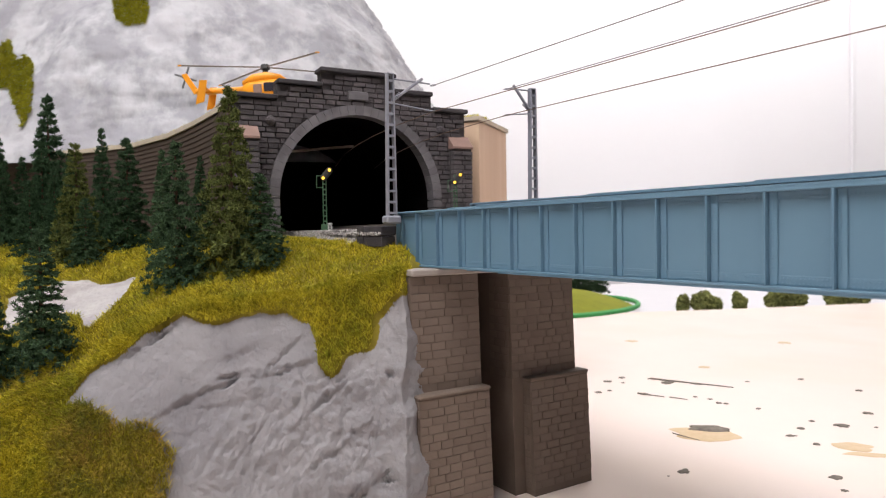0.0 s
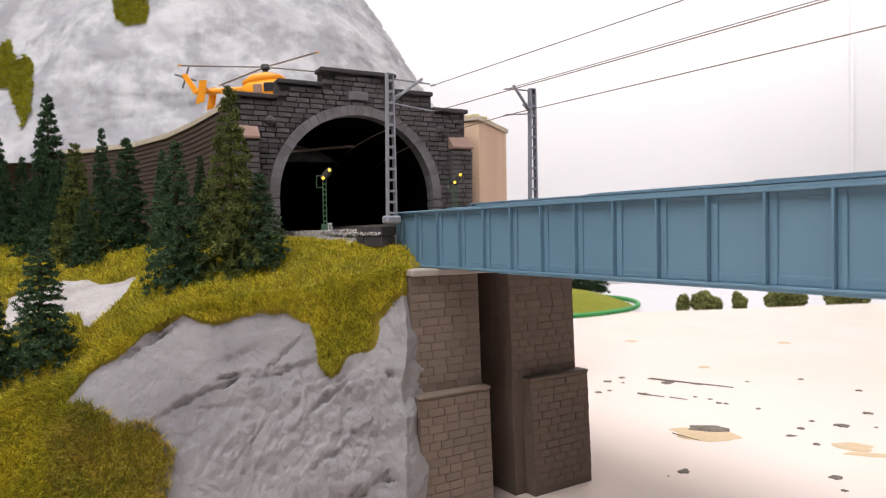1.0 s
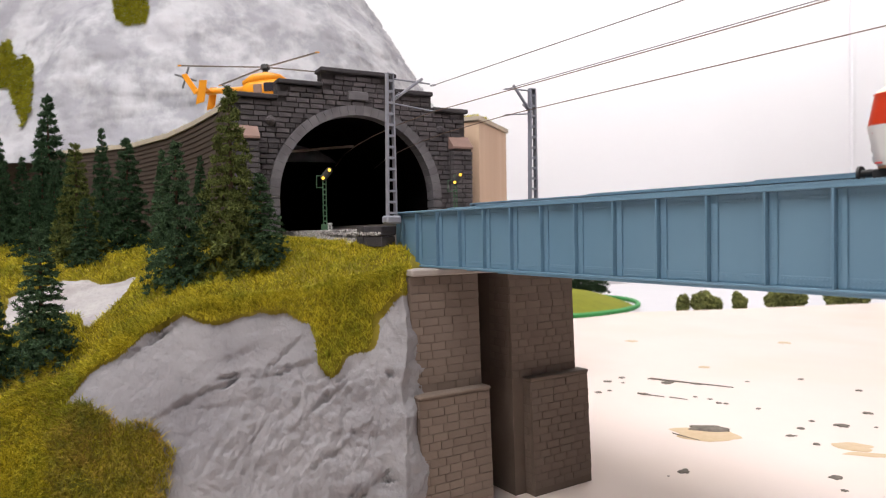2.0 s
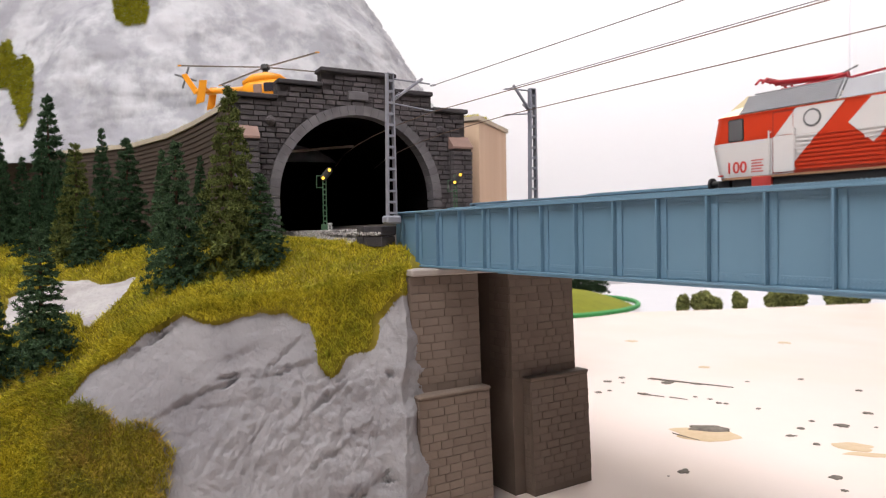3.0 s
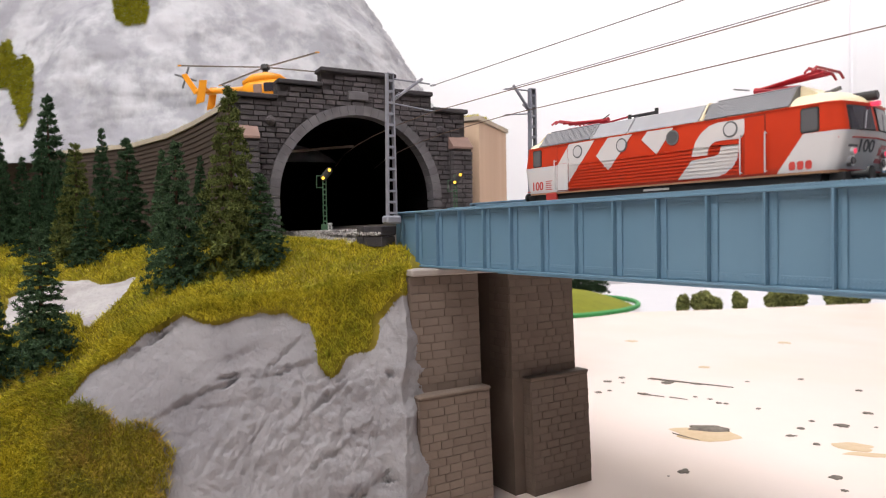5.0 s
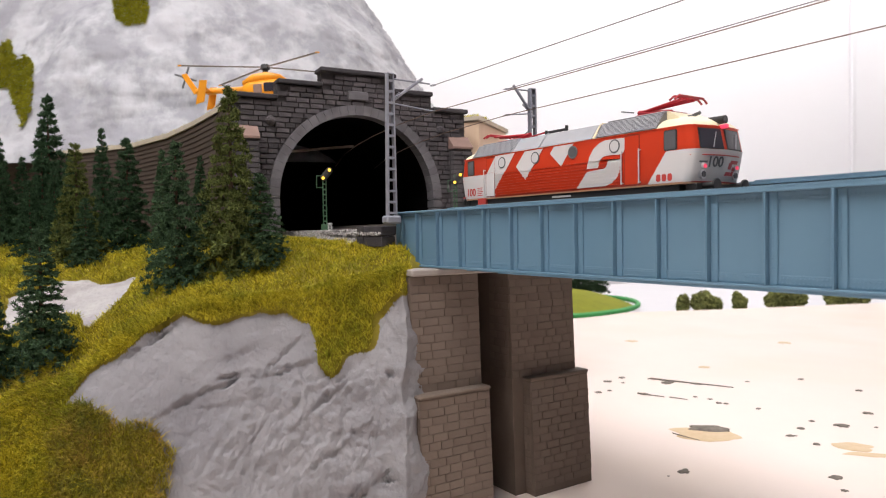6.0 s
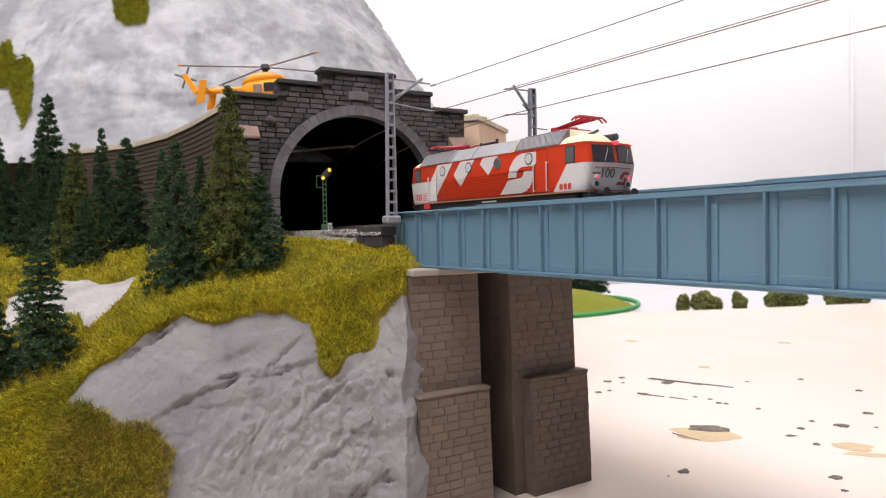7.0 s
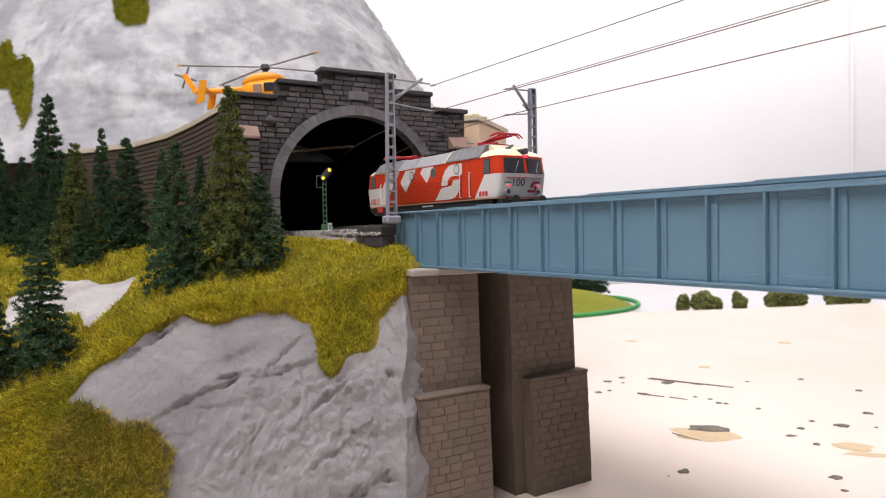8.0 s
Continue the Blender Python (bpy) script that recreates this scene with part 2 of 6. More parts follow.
def build_table():
    bm = bmesh.new()
    edge = [(-1.35, -0.9), (1.3, -0.9), (1.3, 1.9), (-0.196, 1.9), (-0.355, 1.521), (-0.504, 1.147), (-0.589, 0.964), (-0.64, 0.86), (-1.35, 0.86)]
    lo = [bm.verts.new((x, y, TABLE_Z - 0.018)) for x, y in edge]
    hi = [bm.verts.new((x, y, TABLE_Z)) for x, y in edge]
    bm.faces.new(lo[::-1])
    bm.faces.new(hi)
    for i in range(len(edge)):
        k = (i + 1) % len(edge)
        bm.faces.new((lo[i], lo[k], hi[k], hi[i]))
    top = tagged(part("table_top", bm, TABLETOP), "large cream painted board of the unfinished layout", "table", kind="structure")
    for x, y in ((-1.25, -0.8), (0.0, -0.8), (1.2, -0.8), (-1.25, 0.78), (0.0, 1.8), (1.2, 1.8)):
        part("leg", boxed(x - 0.03, x + 0.03, y - 0.03, y + 0.03, -1.10, TABLE_Z - 0.0181, 0.003), BIRCH, top, "square wooden table leg")


build_table()

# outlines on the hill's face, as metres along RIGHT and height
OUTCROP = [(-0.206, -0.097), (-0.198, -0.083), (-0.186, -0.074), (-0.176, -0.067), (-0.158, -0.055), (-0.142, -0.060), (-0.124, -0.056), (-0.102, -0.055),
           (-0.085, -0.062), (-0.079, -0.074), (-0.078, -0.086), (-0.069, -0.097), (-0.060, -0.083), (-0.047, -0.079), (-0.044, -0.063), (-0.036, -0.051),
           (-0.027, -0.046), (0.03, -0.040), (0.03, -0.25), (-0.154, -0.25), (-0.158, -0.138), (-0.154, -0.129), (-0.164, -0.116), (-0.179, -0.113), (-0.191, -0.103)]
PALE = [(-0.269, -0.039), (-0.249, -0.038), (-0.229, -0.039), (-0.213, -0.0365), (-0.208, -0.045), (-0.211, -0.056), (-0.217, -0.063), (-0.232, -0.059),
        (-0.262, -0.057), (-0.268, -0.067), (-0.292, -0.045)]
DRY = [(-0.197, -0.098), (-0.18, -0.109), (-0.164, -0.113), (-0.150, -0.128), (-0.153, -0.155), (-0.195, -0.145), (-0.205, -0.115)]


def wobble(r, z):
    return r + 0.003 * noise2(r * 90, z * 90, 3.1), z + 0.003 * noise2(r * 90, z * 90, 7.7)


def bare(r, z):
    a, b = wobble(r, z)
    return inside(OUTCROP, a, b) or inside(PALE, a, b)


# main cracks in the plaster: from, to (along, height), depth
CRACKS = [(-0.170, -0.112, -0.115, -0.086, 0.0030), (-0.116, -0.094, -0.078, -0.082, 0.0034), (-0.112, -0.092, -0.086, -0.066, 0.0024), (-0.185, -0.078, -0.160, -0.058, 0.0026),
          (-0.150, -0.107, -0.100, -0.100, 0.0016), (-0.135, -0.082, -0.112, -0.074, 0.0014), (-0.098, -0.128, -0.060, -0.095, 0.0026), (-0.085, -0.150, -0.045, -0.120, 0.0026),
          (-0.130, -0.150, -0.100, -0.105, 0.0016), (-0.070, -0.125, -0.035, -0.130, 0.0026), (-0.060, -0.165, -0.030, -0.150, 0.0024)]


def rock_relief(r, d, z):
    """Plaster relief: broad bulges, slanting cracks, pitted lower part."""
    v = Vector((r, d, z))
    k = 0.0030 * noise.fractal(v * 14, 1.0, 2.0, 3) + 0.0008 * noise.fractal(v * 80, 0.55, 2.1, 6)
    along, across = r * 0.86 + z * 0.51, z * 0.86 - r * 0.51
    warp = 0.35 * noise.noise(v * 40)
    k += 0.0005 * noise.noise((along * 14, across * 60 + 2 * warp, 4.0)) * max(0.0, noise.noise((along * 10, across * 12, 9.0)) + 0.3)
    for r0, z0, r1, z1, depth in CRACKS:
        t = ((r - r0) * (r1 - r0) + (z - z0) * (z1 - z0)) / ((r1 - r0) ** 2 + (z1 - z0) ** 2)
        if -0.05 < t < 1.05:
            off = abs((r - r0) * (z1 - z0) - (z - z0) * (r1 - r0)) / math.hypot(r1 - r0, z1 - z0)
            off = abs(off + 0.004 * noise.noise((t * 3.0, r0 * 90, 1.0)) + 0.0015 * noise.noise((t * 14, r0 * 50, 2.0)))
            side = ((r - r0) * (z1 - z0) - (z - z0) * (r1 - r0)) / math.hypot(r1 - r0, z1 - z0)
            if 0 < side < 0.028 and 0 < t < 1:
                k -= 0.7 * depth * (1 - side / 0.028) * min(1.0, 5 * t, 5 - 5 * t) * min(1.0, side / 0.001)
            if off < 0.0014:
                k -= 1.5 * depth * (1 - off / 0.0014) * max(0.15, 0.6 + noise.noise((t * 7, z0 * 70, 5.0))) * min(1.0, 4 * t + 0.3, 4.3 - 4 * t)
    k -= 0.0045 * max(0.0, 1 - (math.hypot((r + 0.0335) / 1.5, z + 0.094) / 0.0026) ** 2) if abs(r + 0.0335) < 0.005 else 0.0
    pit = max(0.0, min(1.0, (-0.070 - z) * 25)) * max(0.0, min(1.0, (r + 0.16) * 14))
    if pit > 0:
        near = noise.voronoi(v * 95 + Vector((1, 2, 1.5)) * 0.5 * noise.noise(v * 60))[0]
        chips = max(0.0, noise.noise(v * 26 + Vector((4, 1, 0))) + 0.25)
        k += pit * (0.0040 * noise.fractal(v * 32, 0.7, 2.3, 6) + chips * (0.0075 * min(0.45, near[1] - near[0]) - 0.0016))
    return k


def build_hill():
    nb, m = 500, 400
    bears = np.linspace(-0.86, 0.0, nb + 1)
    fine = np.linspace(0.27, 0.80, 700)
    verts, info = [], []
    for b in bears:
        # even steps along the slope
        hs = np.array([hill(float(b * d), float(d)) for d in fine])
        near = np.where(fine < 0.52, 1.0, 0.35)
        length = np.concatenate(([0], np.cumsum(np.hypot(np.diff(fine), np.diff(hs)) * near[1:] * np.where(hs[1:] < -0.185, 0.1, 1.0))))
        for d in np.interp(np.linspace(0, length[-1], m), length, fine):
            r, d = float(b * d), float(d)
            z = hill(r, d)
            p = FOOT + RIGHT * r + DEEP * d
            p.z = z
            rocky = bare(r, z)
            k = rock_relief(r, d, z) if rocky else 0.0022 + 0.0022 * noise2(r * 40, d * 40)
            p += (-DEEP * 0.75 + Vector((0, 0, 0.6))) * k
            if rocky and r > -0.075:
                p += RIGHT * min(1.0, (r + 0.075) * 30) * (0.0042 * noise.fractal(Vector((r, d, z)) * 34, 0.9, 2.2, 4) + 0.001)
            verts.append(p)
            info.append(rocky)
    faces = [(i * m + j, (i + 1) * m + j, (i + 1) * m + j + 1, i * m + j + 1) for i in range(nb) for j in range(m - 1)]
    me = bpy.data.meshes.new("ground")
    me.from_pydata(verts, [], faces)
    for mat in (ROCK, TURF, PALEROCK):
        me.materials.append(mat)
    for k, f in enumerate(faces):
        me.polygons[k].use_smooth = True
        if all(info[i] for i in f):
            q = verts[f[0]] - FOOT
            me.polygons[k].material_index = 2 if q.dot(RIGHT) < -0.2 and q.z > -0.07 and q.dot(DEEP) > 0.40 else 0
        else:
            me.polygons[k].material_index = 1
    tagged(new("ground", me), "model hill of grey plaster rock and yellow-green turf", "hill", kind="structure")


build_hill()


def build_grass():
    rng = random.Random(5)
    for name, mat, lab in (("grass", GRASS, "yellow-green static grass flock on the hill"), ("dry_grass", DRYGRASS, "olive and brown grass tuft on the slope")):
        verts, faces = [], []
        count = 330000 if name == "grass" else 34000
        tries = 0
        while len(faces) < count and tries < count * 6:
            tries += 1
            b = rng.uniform(-0.74, -0.03)
            d = 0.30 + 0.36 * rng.random() ** 1.5 if name == "grass" else rng.uniform(0.30, 0.41)
            if name == "grass" and rng.random() < 0.42:
                d = curve(b, BEAR, CREST_D) + 0.008 - 0.05 * rng.random()
            r = b * d
            if r > -0.022:
                continue
            z = hill(r, d)
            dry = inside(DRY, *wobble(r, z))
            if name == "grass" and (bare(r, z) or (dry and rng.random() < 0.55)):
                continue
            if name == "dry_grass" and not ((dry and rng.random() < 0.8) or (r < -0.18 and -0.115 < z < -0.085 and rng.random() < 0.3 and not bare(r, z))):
                continue
            h = rng.uniform(0.0024, 0.0054) * (1.5 if dry and name == "dry_grass" else 1.0) * (1.0 + 0.5 * noise2(r * 45, d * 45, 1.0))
            p = FOOT + RIGHT * r + DEEP * d
            p.z = z - 0.0004
            p += (-DEEP * 0.75 + Vector((0, 0, 0.6))) * (0.0022 + 0.0022 * noise2(r * 40, d * 40))
            a, t = rng.uniform(0, math.tau), rng.uniform(0.1, 0.95)
            lean = Vector((math.cos(a) * t, math.sin(a) * t, 1 - 0.3 * t)) - DEEP * 0.35
            lean.normalize()
            side = lean.cross(Vector((rng.uniform(-1, 1), rng.uniform(-1, 1), 0.3))).normalized() * rng.uniform(0.00014, 0.00027)
            mid = p + lean * h * 0.6 + Vector((0, 0, 0.0002))
            tip = p + lean * h + Vector((math.cos(a), math.sin(a), -0.6)) * h * 0.18
            k = len(verts)
            verts += [p - side, p + side, mid + side * 0.8, mid - side * 0.8, tip]
            faces.append((k, k + 1, k + 2, k + 3))
            faces.append((k + 3, k + 2, k + 4))
        me = bpy.data.meshes.new(name)
        me.from_pydata(verts, [], faces)
        me.materials.append(mat)
        tagged(new(name, me), lab, "grass", kind="stuff")


build_grass()


# ---- model spruces ----
def spruce_meshes(seed, slim):
    """A unit-high flocked spruce: tiers of drooping limbs that carry tufts of short fibres."""
    rng = random.Random(seed)
    bm = tube(bmesh.new(), (0, 0, -0.02), (0, 0, 0.9), 0.022, 0.006, 7)
    trunk = finish("trunk", bm, BARK)
    verts, faces = [], []
    up = Vector((0, 0, 1))

    def scatter(a=1.0):
        return Vector((rng.gauss(0, a), rng.gauss(0, a), rng.gauss(0, a)))

    def core(c, e):
        a = scatter().normalized()
        b = a.orthogonal().normalized()
        g = a.cross(b)
        k = len(verts)
        verts.extend((c + a * e, c - a * e * 0.6 + b * e, c - a * e * 0.6 - b * e * 0.5 + g * e * 0.8, c - a * e * 0.6 - b * e * 0.5 - g * e * 0.8))
        faces.extend(((k, k + 1, k + 2), (k, k + 2, k + 3), (k, k + 3, k + 1), (k + 1, k + 3, k + 2)))

    def tuft(c, out, size, n):
        core(c, size * rng.uniform(0.42, 0.60))
        core(c + scatter(size * 0.3), size * rng.uniform(0.35, 0.5))
        for _ in range(n):
            way = (out * 0.55 + up * 0.30 + scatter(0.65)).normalized()
            p = c + scatter(size * 0.33)
            side = way.cross(scatter()).normalized() * size * rng.uniform(0.10, 0.17)
            tip = p + way * size * rng.uniform(0.6, 1.25)
            k = len(verts)
            verts.extend((p - side, p + side, tip))
            faces.append((k, k + 1, k + 2))

    z = 0.03
    while z < 0.975:
        t = z
        reach = slim * (0.95 * (1 - t) ** 0.88 + 0.05)
        n = max(4, int(7 * (1 - t) + 4.5))
        off = rng.uniform(0, math.tau)
        for i in range(n):
            a = off + math.tau * i / n + rng.uniform(-0.3, 0.3)
            ln = reach * rng.uniform(0.74, 1.16)
            lift = rng.uniform(-0.016, 0.016)
            out, side = Vector((math.cos(a), math.sin(a), 0)), Vector((-math.sin(a), math.cos(a), 0))
            for f, spread, count in ((1.0, 0.0, 1), (0.80, 0.17, 2), (0.58, 0.12, 1)):
                for q in range(count):
                    c = out * ln * f + side * ln * spread * (2 * q - count + 1 + rng.uniform(-0.4, 0.4))
                    c.z = z + lift + 0.030 * f - 0.085 * f * f * (1.1 - t) + rng.uniform(-0.006, 0.006)
                    tuft(c, out, (0.024 + 0.016 * rng.random()) * (0.55 + 0.45 * (1 - t)), 34)
            for f in (0.15, 0.35, 0.55):
                core(out * ln * f + up * (z + lift), 0.030 * (1.1 - t) + 0.004)
        z += 0.074 * (1 - 0.45 * t)
    for _ in range(5):
        tuft(Vector((0, 0, 0.965)) + scatter(0.006), up, 0.022, 30)
    crown = bpy.data.meshes.new("crown")
    crown.from_pydata(verts, [], faces)
    return trunk, crown


CROWNS = []
for seed, slim in ((1, 0.235), (2, 0.25), (3, 0.225)):
    trunk, crown = spruce_meshes(seed, slim)
    for mat in (NEEDLE, NEEDLEBLUE, NEEDLELIME):
        c = crown.copy()
        c.materials.append(mat)
        CROWNS.append((trunk, c))

# along, into the hill, height, mesh, breadth
TREES = [(-0.1256, 0.474, 0.0669, 4, 1.30), (-0.1446, 0.472, 0.1280, 5, 0.86), (-0.1761, 0.456, 0.0960, 1, 0.98), (-0.1914, 0.546, 0.0720, 0, 0.72),
         (-0.2190, 0.540, 0.0803, 7, 0.74), (-0.2502, 0.548, 0.0909, 3, 0.96), (-0.2953, 0.600, 0.1010, 6, 0.62), (-0.2800, 0.528, 0.0921, 2, 0.98),
         (-0.2655, 0.512, 0.0535, 7, 1.20), (-0.3473, 0.610, 0.1310, 0, 0.82), (-0.3185, 0.532, 0.0611, 3, 1.05), (-0.3160, 0.562, 0.0691, 6, 0.76),
         (-0.2310, 0.394, 0.0811, 1, 1.08), (-0.2487, 0.376, 0.0690, 3, 0.85), (-0.3570, 0.556, 0.0840, 6, 0.82), (-0.3650, 0.600, 0.0760, 0, 0.80),
         (-0.3420, 0.590, 0.0880, 6, 0.80), (-0.3780, 0.585, 0.0980, 3, 0.85), (-0.3230, 0.600, 0.0800, 0, 0.80)]
LOOKS = {0: "dark green", 1: "blue-green", 2: "olive green"}
for k, (r, d, h, which, broad) in enumerate(TREES):
    base = hill_point(r, d, -0.002)
    tall = "tall" if h > 0.11 else "small" if h < 0.075 else "bushy"
    tree = thing("spruce_tree", f"{tall} {LOOKS[which % 3]} flocked model spruce on the grassy hill", "tree", pose(*base, 0, 0, 57 * k), "spruces on the hill")
    trunk, crown = CROWNS[which]
    for nm, me in (("trunk", trunk), ("crown", crown)):
        o = new(nm, me)
        o.parent = tree
        o.scale = (h * broad, h * broad, h)


# ---- mountain, fascia, plywood box, far table edge ----
APEX = FOOT + RIGHT * -0.42 + DEEP * 1.20


def mountain_point(a, t):
    """a: angle round the peak, t: 0 at the foot to 1 at the top."""
    z = 0.080 + 0.622 * t
    rad = ((0.829 - z) / 1.49 if z < 0.27 else (0.706 - z) * 0.861) + 0.004
    v = Vector((math.cos(a) * 2.0, math.sin(a) * 2.0, z * 6))
    rad += 0.030 * noise.fractal(v, 1.3, 2.0, 3) * min(1, (1 - t) * 4)
    rad += 0.0055 * noise.fractal(v * 6, 0.8, 2.0, 5) * min(1, (1 - t) * 4)
    p = APEX + (RIGHT * math.cos(a) + DEEP * math.sin(a) * 0.8) * rad
    p.z = z
    return p


MOSS = ([(-0.66, 0.28), (-0.66, 0.210), (-0.625, 0.215), (-0.608, 0.158), (-0.594, 0.18), (-0.588, 0.245), (-0.60, 0.262), (-0.612, 0.252), (-0.622, 0.285), (-0.64, 0.268)],
        [(-0.480, 0.40), (-0.468, 0.306), (-0.45, 0.302), (-0.424, 0.304), (-0.415, 0.40)])


def mossy(p):
    q = p - FOOT
    d = q.dot(DEEP)
    b, e = q.dot(RIGHT) / d, (q.z - EYE.z) / d
    e += 0.006 * noise2(b * 60, e * 60)
    return any(inside(poly, b, e) for poly in MOSS)


def build_mountain():
    na, nt = 700, 240
    grid = [[mountain_point(-math.pi * 1.5 + math.tau * i / na, j / nt) for j in range(nt + 1)] for i in range(na + 1)]
    verts = [p for col in grid for p in col]
    m = nt + 1
    faces = [(i * m + j, (i + 1) * m + j, (i + 1) * m + j + 1, i * m + j + 1) for i in range(na) for j in range(nt)]
    me = bpy.data.meshes.new("mountain")
    me.from_pydata(verts, [], faces)
    me.materials.append(CLIFF)
    for f in me.polygons:
        f.use_smooth = True
    tagged(new("mountain", me), "grey-white painted plaster mountain with craggy face", "mountain")
    # moss: flocked sheets glued on the plaster
    pick = [f for f in faces if mossy(verts[f[0]])]
    rng = random.Random(8)
    for side in (0, 1):
        vs, fs = [], []
        for f in pick:
            b = (verts[f[0]] - FOOT)
            if (b.dot(RIGHT) / b.dot(DEEP) > -0.55) != bool(side):
                continue
            c = [verts[i] + (verts[i] - APEX).normalized() * (0.0015 + 0.002 * rng.random()) for i in f]
            k = len(vs)
            vs += c
            fs.append((k, k + 1, k + 2, k + 3))
            for _ in range(14):
                p = c[0] + (c[1] - c[0]) * rng.random() + (c[3] - c[0]) * rng.random()
                o = Vector((rng.gauss(0, 1), rng.gauss(0, 1), rng.gauss(0, 1))) * 0.0022 - DEEP * 0.003
                s = Vector((rng.gauss(0, 1), rng.gauss(0, 1), rng.gauss(0, 1))).normalized() * 0.0004
                k = len(vs)
                vs += [p - s, p + s, p + o]
                fs.append((k, k + 1, k + 2))
        me = bpy.data.meshes.new("moss_patch")
        me.from_pydata(vs, [], fs)
        me.materials.append(MOSSGREEN)
        tagged(new("moss_patch", me), "olive green flocked patch on the mountain face", "moss", kind="stuff")


build_mountain()

# curved brown retaining wall below the mountain
FASCIA_LINE = [(-0.176, -0.066, 0.111), (-0.21, -0.070, 0.108), (-0.262, -0.080, 0.101), (-0.321, -0.092, 0.0955), (-0.38, -0.112, 0.092), (-0.44, -0.143, 0.091),
               (-0.50, -0.182, 0.0905), (-0.571, -0.235, 0.090), (-0.66, -0.30, 0.089)]


def build_fascia():
    wall = thing("retaining_wall", "curved brown ribbed retaining wall below the mountain", "wall", kind="structure")
    pts = [Vector(p) for p in FASCIA_LINE]
    fine = []
    for i in range(len(pts) - 1):
        for k in range(6):
            fine.append(pts[i].lerp(pts[i + 1], k / 6))
    fine.append(pts[-1])
    back = [p - RIGHT * 0.0 + DEEP * 0.012 for p in fine]

    def band(lo, hi, out, mat, name, label=""):
        bm = bmesh.new()
        prev = None
        for p, q in zip(fine, back):
            a, b = p - DEEP * out, q
            ring = [bm.verts.new((a.x, a.y, lo(p))), bm.verts.new((a.x, a.y, hi(p))), bm.verts.new((b.x, b.y, hi(p))), bm.verts.new((b.x, b.y, lo(p)))]
            if prev:
                for i in range(4):
                    bm.faces.new((prev[i], prev[(i + 1) % 4], ring[(i + 1) % 4], ring[i]))
            prev = ring
        return part(name, bm, mat, wall, label)

    band(lambda p: -0.03, lambda p: p.z - 0.003, 0.0, FASCIA, "backing")
    for k in range(24):
        band(lambda p, k=k: -0.02 + (p.z - 0.005 + 0.02) * k / 24 + 0.0006, lambda p, k=k: -0.02 + (p.z - 0.005 + 0.02) * (k + 1) / 24 - 0.0006, 0.0018, FASCIA, "rib")
    band(lambda p: p.z - 0.0035, lambda p: p.z + 0.001, 0.004, PLYEDGE, "top_edge", "pale plywood edge")
    rng = random.Random(4)
    vs, fs = [], []
    for _ in range(5200):
        i = rng.randrange(len(fine) - 1)
        p = fine[i].lerp(fine[i + 1], rng.random())
        if noise2(p.x * 25, p.y * 25, 2.0) < -0.05:
            continue
        p = p + DEEP * rng.uniform(0.0, 0.02) + Vector((0, 0, 0.001))
        o = Vector((rng.gauss(0, 1), rng.gauss(0, 1), rng.uniform(0.3, 2))) * 0.0016
        s = Vector((rng.gauss(0, 1), rng.gauss(0, 1), 0)).normalized() * 0.0003
        k = len(vs)
        vs += [p - s, p + s, p + o]
        fs.append((k, k + 1, k + 2))
    me = bpy.data.meshes.new("wall_top_moss")
    me.from_pydata(vs, [], fs)
    me.materials.append(GRASS)
    tagged(new("wall_top_moss", me), "thin line of green flock on the wall top", "moss", kind="stuff")
    # board between wall top and mountain
    bm = bmesh.new()
    prev = None
    for p in fine:
        q = p + DEEP * 0.32
        ring = [bm.verts.new((p.x, p.y, p.z - 0.002)), bm.verts.new((q.x, q.y, p.z + 0.004))]
        if prev:
            bm.faces.new((prev[0], prev[1], ring[1], ring[0]))
        prev = ring
    tagged(part("mountain_shelf", bm, CLIFF), "grey-white plaster ledge at the mountain's foot", "ledge", kind="structure")


build_fascia()


def build_ply_box():
    b = thing("plywood_box", "bare plywood housing of the tunnel with flock on top", "box", pose(-0.168, 0.164, 0, 0, 0, 35))
    part("panel", boxed(0.0, 0.0195, 0.0, 0.10, TABLE_Z, 0.1065, 0.0006), BIRCH, b, "pale plywood panel")
    part("panel", boxed(-0.06, -0.0006, 0.001, 0.10, TABLE_Z, 0.1065, 0.0006), BIRCH, b, "pale plywood panel")
    part("top_board", boxed(-0.06, 0.0215, -0.0025, 0.102, 0.107, 0.1115, 0.0004), PLYEDGE, b)
    rng = random.Random(3)
    vs, fs = [], []
    for _ in range(4200):
        x, y = rng.uniform(-0.03, 0.021), rng.uniform(-0.002, 0.05)
        if noise2(x * 60, y * 60, 5) < 0.0 - (0.3 if abs(x - 0.012) < 0.006 else 0):
            continue
        h = rng.uniform(0.001, 0.0035)
        k = len(vs)
        a = rng.uniform(0, 6.28)
        s = Vector((math.cos(a), math.sin(a), 0)) * 0.0004
        p = Vector((x, y, 0.1114))
        vs += [p - s, p + s, p + Vector((rng.gauss(0, 0.0008), rng.gauss(0, 0.0008), h))]
        fs.append((k, k + 1, k + 2))
    me = bpy.data.meshes.new("flock")
    me.from_pydata(vs, [], fs)
    me.materials.append(GRASS)
    o = new("flock", me)
    o.parent = b
    tagged(o, "pale green flock", kind="stuff")


build_ply_box()


# ---- tunnel portal: local x across, y into the tunnel, z up ----
PORTAL = pose(-0.1495, 0.0365, 0, 0, 0, 84)
SPRING, RIN, ROUT, FLOOR = 0.0260, 0.0741, 0.0830, -0.006


def outline_top(x):
    a = abs(x)
    return 0.1365 if a < 0.0345 else 0.1228 if a < 0.0745 else 0.1088


